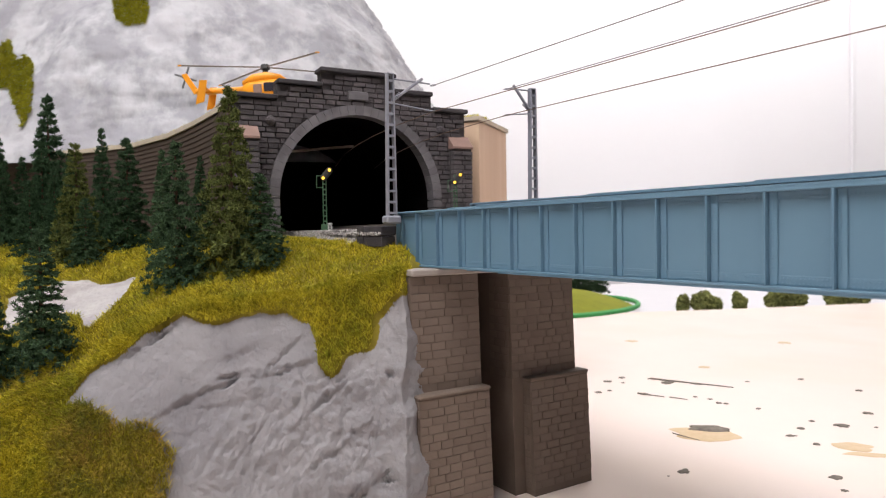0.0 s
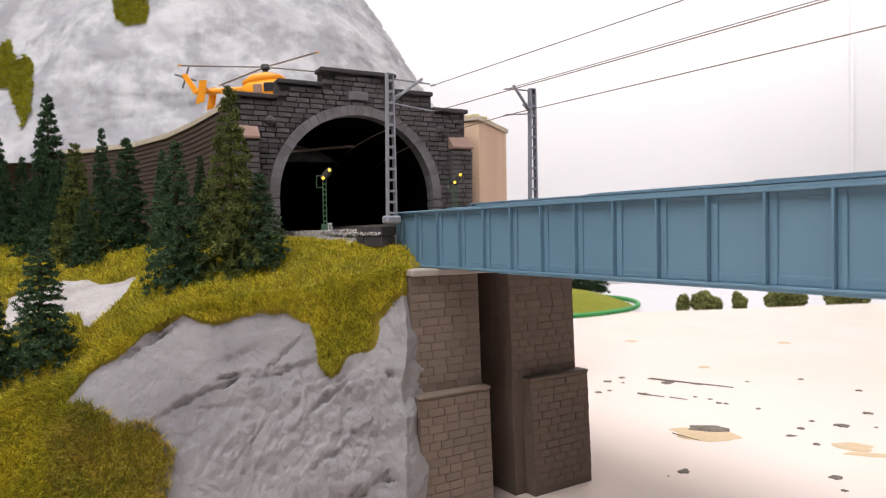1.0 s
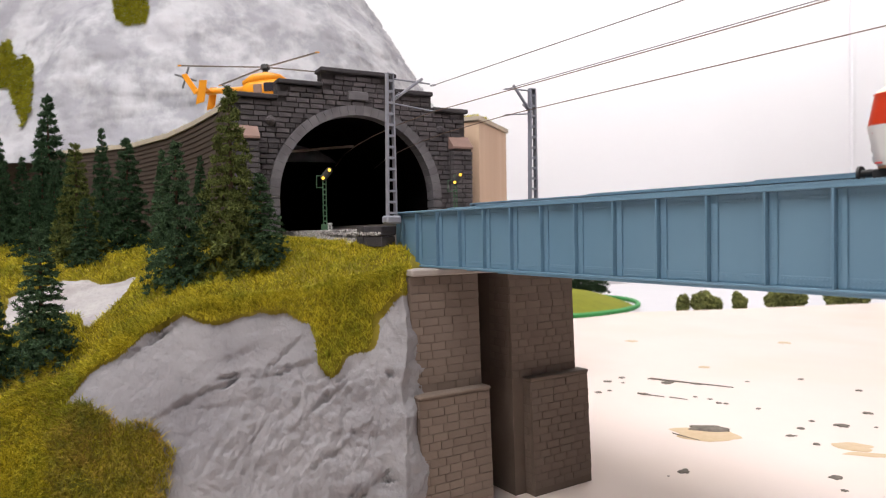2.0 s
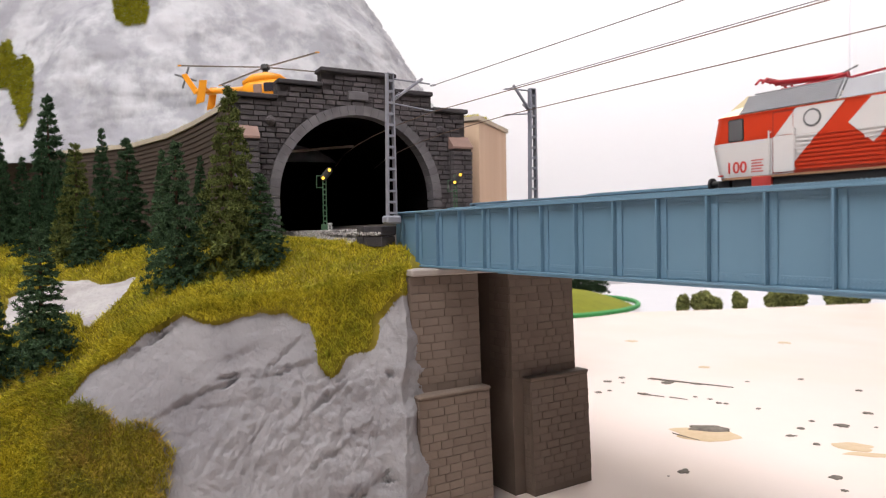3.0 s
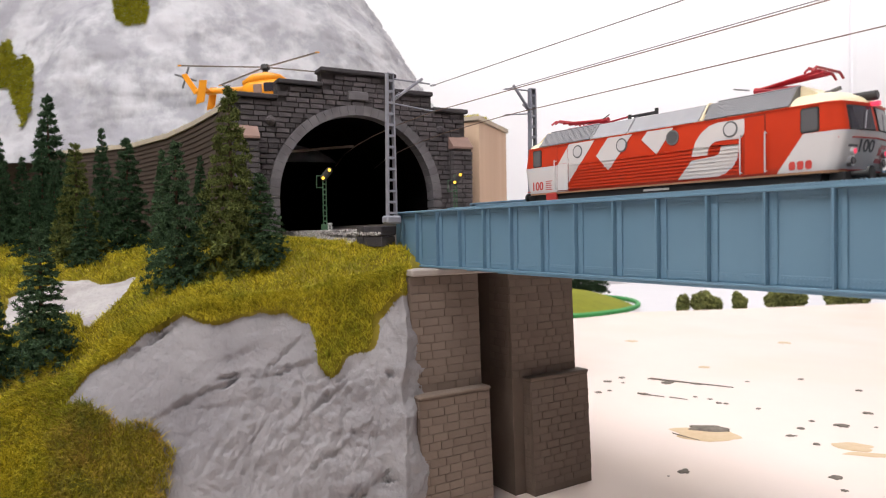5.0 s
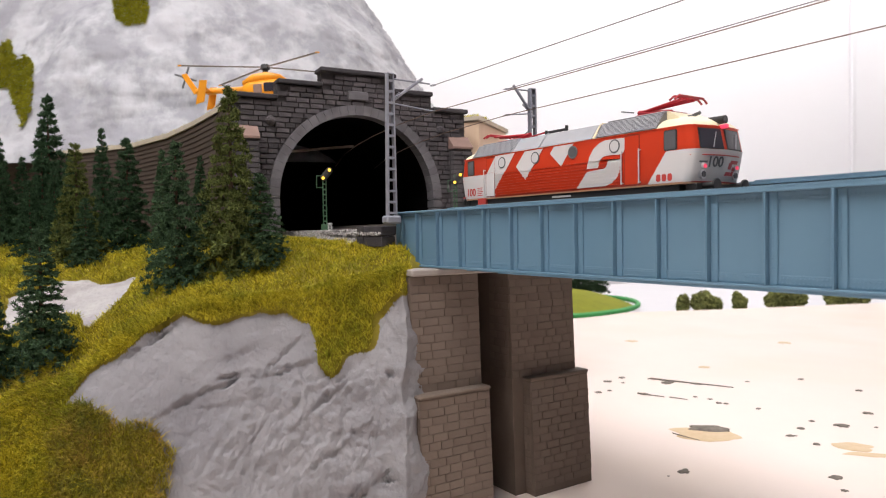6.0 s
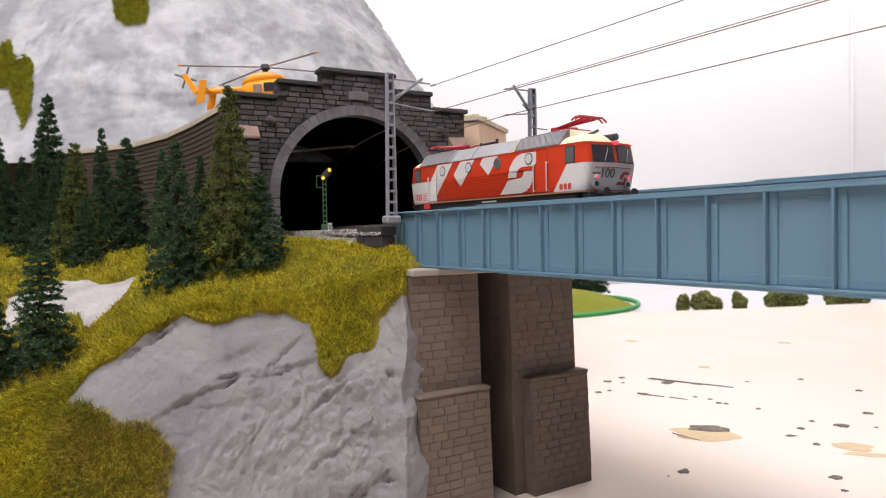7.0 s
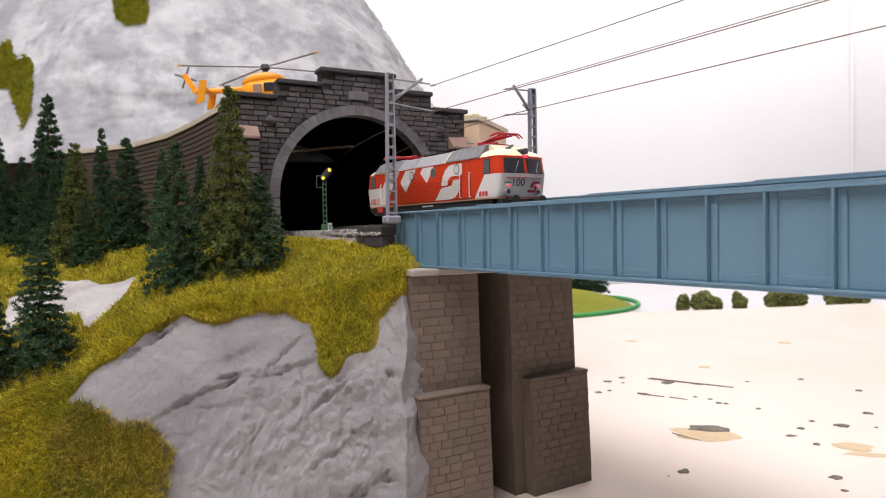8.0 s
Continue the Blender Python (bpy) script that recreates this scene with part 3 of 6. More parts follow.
def build_portal():
    portal = thing("tunnel_portal", "dark grey stone model tunnel portal with a stepped parapet", "tunnel portal", PORTAL)
    # mortar backing with the arch cut through it
    bm = bmesh.new()
    n = 40
    arc = [(-RIN - 0.004, FLOOR - 0.02)] + [(-(RIN + 0.004) * math.cos(math.pi * k / n), SPRING + (RIN + 0.004) * math.sin(math.pi * k / n)) for k in range(n + 1)] + [(RIN + 0.004, FLOOR - 0.02)]
    xs = [-0.111, -0.0745, -0.0745, -0.0345, -0.0345, 0.0345, 0.0345, 0.0745, 0.0745, 0.111]
    zs = [0.1088, 0.1088, 0.1228, 0.1228, 0.1365, 0.1365, 0.1228, 0.1228, 0.1088, 0.1088]
    outer = [(-0.111, FLOOR - 0.02)] + list(zip(xs, zs)) + [(0.111, FLOOR - 0.02)]
    poly = outer + arc[::-1]
    for y in (0.0012, 0.012):
        vs = [bm.verts.new((x, y, z)) for x, z in poly]
        es = [bm.edges.new((vs[i], vs[(i + 1) % len(vs)])) for i in range(len(vs))]
        bmesh.ops.triangle_fill(bm, edges=es, use_beauty=True)
    bm.verts.ensure_lookup_table()
    k = len(poly)
    for i in range(k):
        bm.faces.new((bm.verts[i], bm.verts[(i + 1) % k], bm.verts[k + (i + 1) % k], bm.verts[k + i]))
    part("backing", bm, MORTAR, portal)
    # ring of arch stones
    m = 33
    for i in range(m):
        a0, a1 = math.pi * (i + 0.015) / m, math.pi * (i + 0.985) / m
        bm = bmesh.new()
        prism(bm, [(-RIN * math.cos(a0), SPRING + RIN * math.sin(a0)), (-ROUT * math.cos(a0), SPRING + ROUT * math.sin(a0)),
                   (-ROUT * math.cos(a1), SPRING + ROUT * math.sin(a1)), (-RIN * math.cos(a1), SPRING + RIN * math.sin(a1))], -0.0026, 0.011)
        part("arch_stone", bm, ARCHSTONE, portal)
    for sgn in (-1, 1):
        z = FLOOR
        while z < SPRING - 0.001:
            x0, x1 = sorted((sgn * RIN, sgn * ROUT))
            part("arch_stone", boxed(x0, x1, -0.0026, 0.011, z + 0.0003, min(z + 0.0075, SPRING) - 0.0003, 0.0004), ARCHSTONE, portal)
            z += 0.0075
    # coursed stones
    rng = random.Random(11)
    course = 0.00455
    shapes = {}

    def stone(w):
        key = (round(w * 1000 / 1.5), rng.randrange(3))
        if key not in shapes:
            wd = key[0] * 0.0015 - 0.0003
            bm = bmesh.new()
            box(bm, -wd / 2, wd / 2, -0.0012, 0.0024, -course / 2 + 0.0002, course / 2 - 0.0002)
            for v in bm.verts:
                if v.co.y < 0:
                    v.co.x *= 1 - 0.0007 / wd
                    v.co.z *= 0.84
                    v.co.y -= rng.uniform(-0.0003, 0.0008)
            shapes[key] = finish("stone", bm, STONE)
        return shapes[key]

    z, row = FLOOR + course / 2, 0
    while z < 0.136:
        x = -0.110 + (0.004 if row % 2 else 0.0)
        while x < 0.110:
            w = rng.choice((0.009, 0.0105, 0.012, 0.015))
            c = x + w / 2
            edge = min(outline_top(x + 0.001), outline_top(x + w - 0.001))
            ok = z + course / 2 <= edge + 0.002 and x + w < 0.1115
            for q in (x, x + w):
                if (q * q + max(0, z - SPRING) ** 2) ** 0.5 < ROUT - 0.001 and (z > SPRING or abs(q) < ROUT - 0.001):
                    ok = False
            near = abs(c) < ROUT + 0.008
            if not ok and near and z + course / 2 <= edge + 0.002 and abs(c) > 0.003:
                # shorter stone against the ring
                lim = math.sqrt(max(0.0, ROUT ** 2 - max(0, z - SPRING) ** 2))
                a, b = (max(x, lim), x + w) if c > 0 else (x, min(x + w, -lim))
                if b - a > 0.003:
                    o = new("stone", stone(b - a))
                    o.parent, o.location = portal, ((a + b) / 2, 0, z)
            elif ok:
                o = new("stone", stone(w))
                o.parent, o.location = portal, (c, rng.uniform(-0.0002, 0.0003), z)
            x += w
        z += course
        row += 1
    # side buttresses with sloping caps
    for sgn in (-1, 1):
        x0, x1 = sorted((sgn * 0.0925, sgn * 0.1135))
        but = part("buttress", boxed(x0 + 0.0004, x1 - 0.0004, -0.0085, 0.001, FLOOR - 0.02, 0.074), MORTAR, portal)
        z = FLOOR
        while z < 0.070:
            for a, b in ((x0, x0 + 0.009), (x0 + 0.0095, x1)) if round(z / course) % 2 else ((x0, x0 + 0.012), (x0 + 0.0125, x1)):
                bm = boxed(a, b, -0.0100 - rng.uniform(0, 0.0006), -0.004, z + 0.0003, z + course - 0.0003, 0.0005)
                part("stone", bm, STONE, but)
            z += course
        bm = bmesh.new()
        vs = [bm.verts.new((x, y, zz)) for x in (x0 - 0.0006, x1 + 0.0006) for y, zz in ((-0.0108, 0.0735), (-0.0108, 0.0755), (0.0, 0.0865), (0.0, 0.0735))]
        for f in ((0, 1, 2, 3), (7, 6, 5, 4), (0, 4, 5, 1), (1, 5, 6, 2), (2, 6, 7, 3), (3, 7, 4, 0)):
            bm.faces.new([vs[i] for i in f])
        part("sloping_cap", bm, PINKCAP, portal, "pinkish sloping stone cap")
    # stepped copings
    for a, b, zt in ((-0.113, -0.0745, 0.1088), (-0.0745, -0.0345, 0.1228), (-0.0365, 0.0365, 0.1365), (0.0345, 0.0745, 0.1228), (0.0745, 0.113, 0.1088)):
        part("coping", boxed(a, b, -0.0042, 0.0145, zt + 0.0002, zt + 0.0042, 0.0008), COPING, portal, "charcoal parapet coping")
    part("name_stone", boxed(-0.0105, 0.0085, -0.0034, 0.001, 0.1135, 0.1215, 0.0006), ARCHSTONE, portal, "plain plaque over the arch")
    for x, z in ((-0.081, 0.0905), (0.083, 0.0915)):
        bm = bmesh.new()
        bmesh.ops.create_icosphere(bm, subdivisions=2, radius=0.0045, matrix=Matrix.Translation((x, -0.001, z)))
        for v in bm.verts:
            v.co += Vector((1, 0.5, 1)) * 0.0012 * noise2(v.co.x * 500, v.co.z * 500, v.co.y * 500)
        part("boss", bm, STONE, portal, "rough carved boss")


build_portal()


def build_tunnel():
    bm = bmesh.new()
    n = 28
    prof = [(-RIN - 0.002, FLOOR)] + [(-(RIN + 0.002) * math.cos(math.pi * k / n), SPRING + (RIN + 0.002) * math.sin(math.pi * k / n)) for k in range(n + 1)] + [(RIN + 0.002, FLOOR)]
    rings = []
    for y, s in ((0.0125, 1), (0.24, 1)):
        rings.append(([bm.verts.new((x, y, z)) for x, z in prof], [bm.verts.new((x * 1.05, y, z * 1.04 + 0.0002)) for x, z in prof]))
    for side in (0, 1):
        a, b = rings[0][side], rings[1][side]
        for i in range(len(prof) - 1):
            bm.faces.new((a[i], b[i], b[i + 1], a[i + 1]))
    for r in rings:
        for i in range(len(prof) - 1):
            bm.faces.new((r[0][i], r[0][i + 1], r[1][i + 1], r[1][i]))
    # unseen end box, shuts stray light out of the tunnel
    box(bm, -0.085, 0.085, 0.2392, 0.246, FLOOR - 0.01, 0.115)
    o = part("tunnel_lining", bm, SHADELINING)
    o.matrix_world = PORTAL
    tagged(o, "tunnel lining behind the portal, coloured near-black for the shade inside", "tunnel", kind="structure")
    bm = boxed(-0.0600, 0.012, 0.0, 0.004, 0, 0.0022, 0.0003)
    o = part("batten", bm, material("dusty_batten", (0.22, 0.16, 0.12), 0.8, second=(0.12, 0.09, 0.07), scale=90))
    o.matrix_world = PORTAL @ pose(0.002, 0.05, 0.0765, 0, -7, 0)
    tagged(o, "thin wooden batten across the tunnel's inside", "batten")
    # boards over the tunnel that carry the helicopter
    o = part("tunnel_roof", boxed(-0.112, 0.112, 0.015, 0.20, 0.112, 0.1145), PLYEDGE)
    o.matrix_world = PORTAL
    tagged(o, "plywood landing board behind the parapet", "board", kind="structure")
    bm = boxed(-0.1135, -0.1095, 0.0125, 0.30, -0.03, 0.1118)
    box(bm, 0.1095, 0.1135, 0.0125, 0.19, -0.03, 0.1118)
    o = part("tunnel_sides", bm, FASCIA)
    o.matrix_world = PORTAL
    tagged(o, "brown side boards of the tunnel housing", "board", kind="structure")


build_tunnel()


# ---- track ----
def track_y(x, second=False):
    return (0.063 if second else 0.01725) + (0.72 * x * x if x < 0 else 0.0)


def ribbon(bm, xs, off, half, z0, z1, second):
    prev = None
    for x in xs:
        y = track_y(x, second) + off
        ring = [bm.verts.new((x, y - half, z0)), bm.verts.new((x, y + half, z0)), bm.verts.new((x, y + half * 0.8, z1)), bm.verts.new((x, y - half * 0.8, z1))]
        if prev:
            for i in range(4):
                bm.faces.new((prev[i], prev[(i + 1) % 4], ring[(i + 1) % 4], ring[i]))
        else:
            bm.faces.new(ring)
        prev = ring
    bm.faces.new(prev[::-1])
    return bm


def build_track(second):
    t = thing("track", "model railway track with brown sleepers and steel rails", "railway track", group="tracks", kind="structure")
    xs = [0.60] + [0.0 - 0.02 * k for k in range(16)]
    for off in (-0.00825, 0.00825):
        part("rail", ribbon(bmesh.new(), xs, off, 0.00055, -0.0024, 0.0, second), RAILSTEEL, t, "steel rail")
    me = finish("sleeper", boxed(-0.0014, 0.0014, -0.0145, 0.0145, -0.0042, -0.0024, 0.0002), SLEEPER)
    x = 0.595
    while x > -0.295:
        o = new("sleeper", me)
        o.parent, o.location = t, (x, track_y(x, second), 0)
        x -= 0.0075


build_track(False)
build_track(True)


def build_bed():
    bm = bmesh.new()
    box(bm, -0.17, -0.001, -0.013, 0.118, -0.05, -0.0068, 0.002)
    box(bm, -0.46, -0.17, -0.010, 0.125, -0.05, -0.0068, 0.002)
    tagged(part("track_bed", bm, BALLAST), "grey ballasted track bed before the tunnel", "track bed", kind="structure")
    rng = random.Random(9)
    vs, fs = [], []
    for _ in range(34000):
        x = -0.003 - 0.22 * rng.random() ** 1.1
        y = rng.uniform(-0.0215, 0.115) if rng.random() < 0.4 else rng.uniform(-0.0235, 0.02) + (0.5 * x * x)
        q = Vector((x, y, -0.0064 + rng.uniform(0, 0.0018) - (0.002 if y < -0.019 else 0)))
        if x < -0.043 and rng.random() < 0.3:
            # shoulder that falls to the grass
            q.y = rng.uniform(-0.034, -0.012)
            q.z = -0.0058 - 0.62 * (-0.012 - q.y)
        s = rng.uniform(0.0005, 0.0011)
        k = len(vs)
        a = Vector((rng.gauss(0, 1), rng.gauss(0, 1), rng.gauss(0, 1))).normalized()
        b = a.orthogonal().normalized()
        g = a.cross(b)
        vs += [q + a * s, q - a * s * 0.6 + b * s, q - a * s * 0.6 - b * s * 0.6 + g * s, q - a * s * 0.6 - b * s * 0.6 - g * s]
        fs += [(k, k + 1, k + 2), (k, k + 2, k + 3), (k, k + 3, k + 1), (k + 1, k + 3, k + 2)]
    me = bpy.data.meshes.new("ballast")
    me.from_pydata(vs, [], fs)
    me.materials.append(BALLAST)
    tagged(new("ballast", me), "loose pale grey ballast stones round the sleepers", "ballast", kind="stuff")


build_bed()

# ---- plate girder bridges ----
PANEL, LAST = 0.0246, 24


def rivet(vs, fs, x, y, z, r, out):
    k = len(vs)
    dx = Vector((r, 0, 0))
    n = Vector((0, out, 0)) if abs(out) > 0 else Vector((0, 0, 1))
    e = Vector((0, 0, r)) if abs(out) > 0 else Vector((0, r, 0))
    c = Vector((x, y, z))
    d = 0.7
    vs += [c + dx, c + (dx + e) * d, c + e, c + (e - dx) * d, c - dx, c - (dx + e) * d, c - e, c + (dx - e) * d]
    hgt = n.normalized() * r * 0.75
    t = [c + hgt + dx * 0.5, c + hgt + e * 0.5, c + hgt - dx * 0.5, c + hgt - e * 0.5]
    vs += t
    for i in range(4):
        a = k + 2 * i
        fs += [(a, k + (2 * i + 1) % 8, k + 8 + i), (k + (2 * i + 1) % 8, k + (2 * i + 2) % 8, k + 8 + (i + 1) % 4), (k + (2 * i + 1) % 8, k + 8 + (i + 1) % 4, k + 8 + i)]
    fs.append((k + 8, k + 9, k + 10, k + 11))


def build_girder(bridge, y, top, low, face, covers, rivets):
    """One plate girder; face -1 shows its stiffeners towards -y."""
    end = PANEL * LAST
    g = part("girder_web", boxed(0.0, end, y, y + 0.0012, low, top), BLUE, bridge, "steel-blue painted girder web")
    f = face * 0.0031
    y0, y1 = sorted((y + f, y + 0.0012 - f * 0.9))
    part("top_flange", boxed(-0.0006, end, y0, y1, top - 0.0012, top - 0.0001, 0.0002), BLUE, g)
    part("bottom_flange", boxed(-0.0006, end, y0, y1, low - 0.0009, low + 0.0003, 0.0002), BLUE, g)
    for k, x in enumerate(covers):
        part("cover_plate", boxed(x, end, y0 + 0.0003, y1 - 0.0003, top - 0.0001 + 0.0006 * k, top + 0.0005 + 0.0006 * k, 0.0001), BLUE, g)
        part("cover_plate", boxed(x + 0.02, end, y0 + 0.0003, y1 - 0.0003, low - 0.0009 - 0.0005 * (k + 1), low - 0.0009 - 0.0005 * k, 0.0001), BLUE, g)
    o = y + face * 0.0004 + (0.0 if face < 0 else 0.0012)
    for z0, z1 in ((top - 0.0042, top - 0.0013), (low + 0.0004, low + 0.0042)):
        a, b = sorted((o, y + 0.0006))
        part("flange_angle", boxed(0.0, end, a, b, z0, z1, 0.0001), BLUE, g)
    if rivets:
        me_a = finish("stiffener", boxed(-0.0005, 0.0005, y + face * 0.0032, y + 0.0006, low + 0.0004, top - 0.0013, 0.00012), BLUE)
        me_b = finish("stiffener_leg", boxed(0.0, 0.0032, y + face * 0.0009, y + 0.0006, low + 0.0004, top - 0.0013, 0.00015), BLUE)
        for k in range(LAST + 1):
            s = new("stiffener", me_a)
            s.parent, s.location = g, (k * PANEL + (0.0006 if k == 0 else 0.0010), 0, 0)
            s = new("stiffener_leg", me_b)
            s.parent, s.location = g, (k * PANEL + 0.0016, 0, 0)
        vs, fs = [], []
        x = 0.0012
        while x < 0.36:
            for z in (top - 0.0034, low + 0.0012, low + 0.0031):
                rivet(vs, fs, x + (0.0005 if z > low + 0.002 else 0), o, z, 0.00034, face)
            rivet(vs, fs, x, y0 + 0.0010, top - 0.0001 + 0.0006 * sum(1 for c in covers if x > c), 0.0004, 0)
            x += 0.00155
        for k in range(16):
            z = low + 0.005
            while z < top - 0.004:
                rivet(vs, fs, k * PANEL + 0.0030, y + face * 0.0009, z, 0.00030, face)
                z += 0.0011
        me = bpy.data.meshes.new("rivets")
        me.from_pydata(vs, [], fs)
        me.materials.append(BLUE)
        r = new("rivets", me)
        r.parent = g
        tagged(r, kind="stuff")
    return g


def build_bridge(label, ynear, yfar, top, low, covers, near_first):
    b = thing("girder_bridge", label, "bridge", group="parallel girder bridges")
    build_girder(b, ynear, top, low, -1, covers, near_first)
    build_girder(b, yfar, top if not near_first else 0.0045, low, 1, covers, False)
    part("deck", boxed(0.0, PANEL * LAST, ynear + 0.004, yfar - 0.004, -0.0075, -0.0045), BLUE, b)
    for k in range(0, LAST, 2):
        part("cross_beam", boxed(k * PANEL - 0.001, k * PANEL + 0.001, ynear + 0.0014, yfar - 0.0002, low + 0.004, -0.0078), BLUE, b)
    return b


build_bridge("steel-blue riveted plate girder bridge carrying the near track", -0.0086, 0.0440, 0.0072, -0.0288, (0.063, 0.093), True)
build_bridge("steel-blue plate girder bridge of the second track", 0.0550, 0.1010, 0.0142, -0.0288, (0.120, 0.228), True)


# ---- bridge pier ----
def build_pier():
    pier = thing("bridge_pier", "brown brick-pattern bridge pier with stepped plinths", "pier")
    part("bearing_slab", boxed(-0.012, 0.0535, -0.0315, 0.109, -0.0345, -0.0302, 0.0008), SLAB, pier, "pale grey bearing slab")
    part("core", boxed(-0.030, 0.003, -0.030, 0.104, TABLE_Z, -0.0346), PIERJOINT, pier)
    rng = random.Random(21)
    shapes = {}
    course = 0.0052

    def brick(w):
        key = (round(w * 1000), rng.randrange(4))
        if key not in shapes:
            bm = bmesh.new()
            wd = key[0] / 1000 - 0.00016
            box(bm, -0.0008, 0.00030, -wd / 2, wd / 2, -course / 2 + 0.00008, course / 2 - 0.00008)
            for v in bm.verts:
                if v.co.x > 0:
                    v.co.y *= 1 - 0.0005 / wd
                    v.co.z *= 0.95 if v.co.z < 0 else 0.88
                    v.co += Vector((rng.uniform(-0.00025, 0.00025), rng.uniform(-0.0002, 0.0002), rng.uniform(-0.00022, 0.00022)))
            shapes[key] = finish("brick", bm, PIERSTONE)
        return shapes[key]

    def facing(parent, x_top, x_low, y0, y1, z_low, z_top, turn=0):
        """Bricks on a battered face; turn 1 lays them on the side that looks to -y."""
        tilt = math.atan2(x_low - x_top, z_top - z_low)
        z, row = z_top - course / 2 - 0.0004, 0
        while z - course / 2 > z_low - 0.0015:
            y = y0
            first = True
            while y < y1 - 0.0005:
                w = rng.choice((0.009, 0.011, 0.012, 0.014))
                if first and row % 2:
                    w = 0.006
                first = False
                w = min(w, y1 - y)
                if y1 - y - w < 0.004:
                    w = y1 - y
                o = new("brick", brick(w))
                o.parent = parent
                x = x_top + (x_low - x_top) * (z_top - z) / (z_top - z_low)
                o.matrix_local = Matrix.Translation((x + rng.uniform(-0.00015, 0.0002), y + w / 2, z)) @ Matrix.Rotation(tilt * -1, 4, "Y") if not turn else \
                    Matrix.Translation((y + w / 2, x, z)) @ Matrix.Rotation(-math.pi / 2, 4, "Z")
                y += w
            z -= course
            row += 1

    for y0, y1, name in ((-0.0315, 0.0212, "pilaster"), (0.0475, 0.1068, "pilaster")):
        bm = bmesh.new()
        prism(bm, [(0.0032, -0.034), (0.0496, -0.034), (0.0526, -0.1085), (0.0032, -0.1085)], y0, y1)
        up = part(name, bm, PIERJOINT, pier, "upper brick pilaster")
        facing(up, 0.0497, 0.0527, y0, y1, -0.1085, -0.0346)
        facing(up, y0, y0, 0.028, 0.050, -0.1085, -0.0346, 1)
        bm = bmesh.new()
        prism(bm, [(0.0032, -0.108), (0.0605, -0.108), (0.0643, TABLE_Z), (0.0032, TABLE_Z)], y0 + 0.0095 if y0 > 0 else y0 - 0.001, y1 + (0.004 if y0 > 0 else 0.0005))
        q0, q1 = (y0 + 0.0095, y1 + 0.004) if y0 > 0 else (y0 - 0.001, y1 + 0.0005)
        lo = part("plinth", bm, PIERJOINT, pier, "stepped lower brick plinth")
        part("plinth_cap", boxed(0.050, 0.0618, q0 - 0.0006, q1 + 0.0006, -0.1098, -0.1075, 0.0007), PIERSTONE, lo)
        facing(lo, 0.0607, 0.0643, q0, q1, TABLE_Z + 0.001, -0.1102)
        facing(lo, q0, q0, 0.046, 0.061, TABLE_Z + 0.001, -0.1102, 1)
        if y0 > 0:
            bm = bmesh.new()
            prism(bm, [(0.02, -0.108), (0.0526, -0.108), (0.0550, TABLE_Z), (0.02, TABLE_Z)], y0, y0 + 0.0094)
            part("inner_rib", bm, PIERSTONE, pier)
    part("recess_back", boxed(0.0031, 0.005, 0.0212, 0.0475, TABLE_Z, -0.0346), PIERJOINT, pier)


build_pier()


def build_abutment():
    ab = thing("abutment_block", "dark stone abutment block below the catenary mast", "abutment")
    z = -0.0170
    for k, h in enumerate((0.0078, 0.0072)):
        xs = (-0.040, -0.0275, -0.0015) if k else (-0.040, -0.029, -0.0015)
        for a, b in zip(xs, xs[1:]):
            part("block", boxed(a + 0.0003, b - 0.0003, -0.0225, 0.005, z + 0.0002, z + h - 0.0002, 0.0005), COPING, ab)
        z += h
    part("block", boxed(-0.0395, -0.002, -0.021, 0.005, -0.033, -0.0172), MORTAR, ab)


build_abutment()


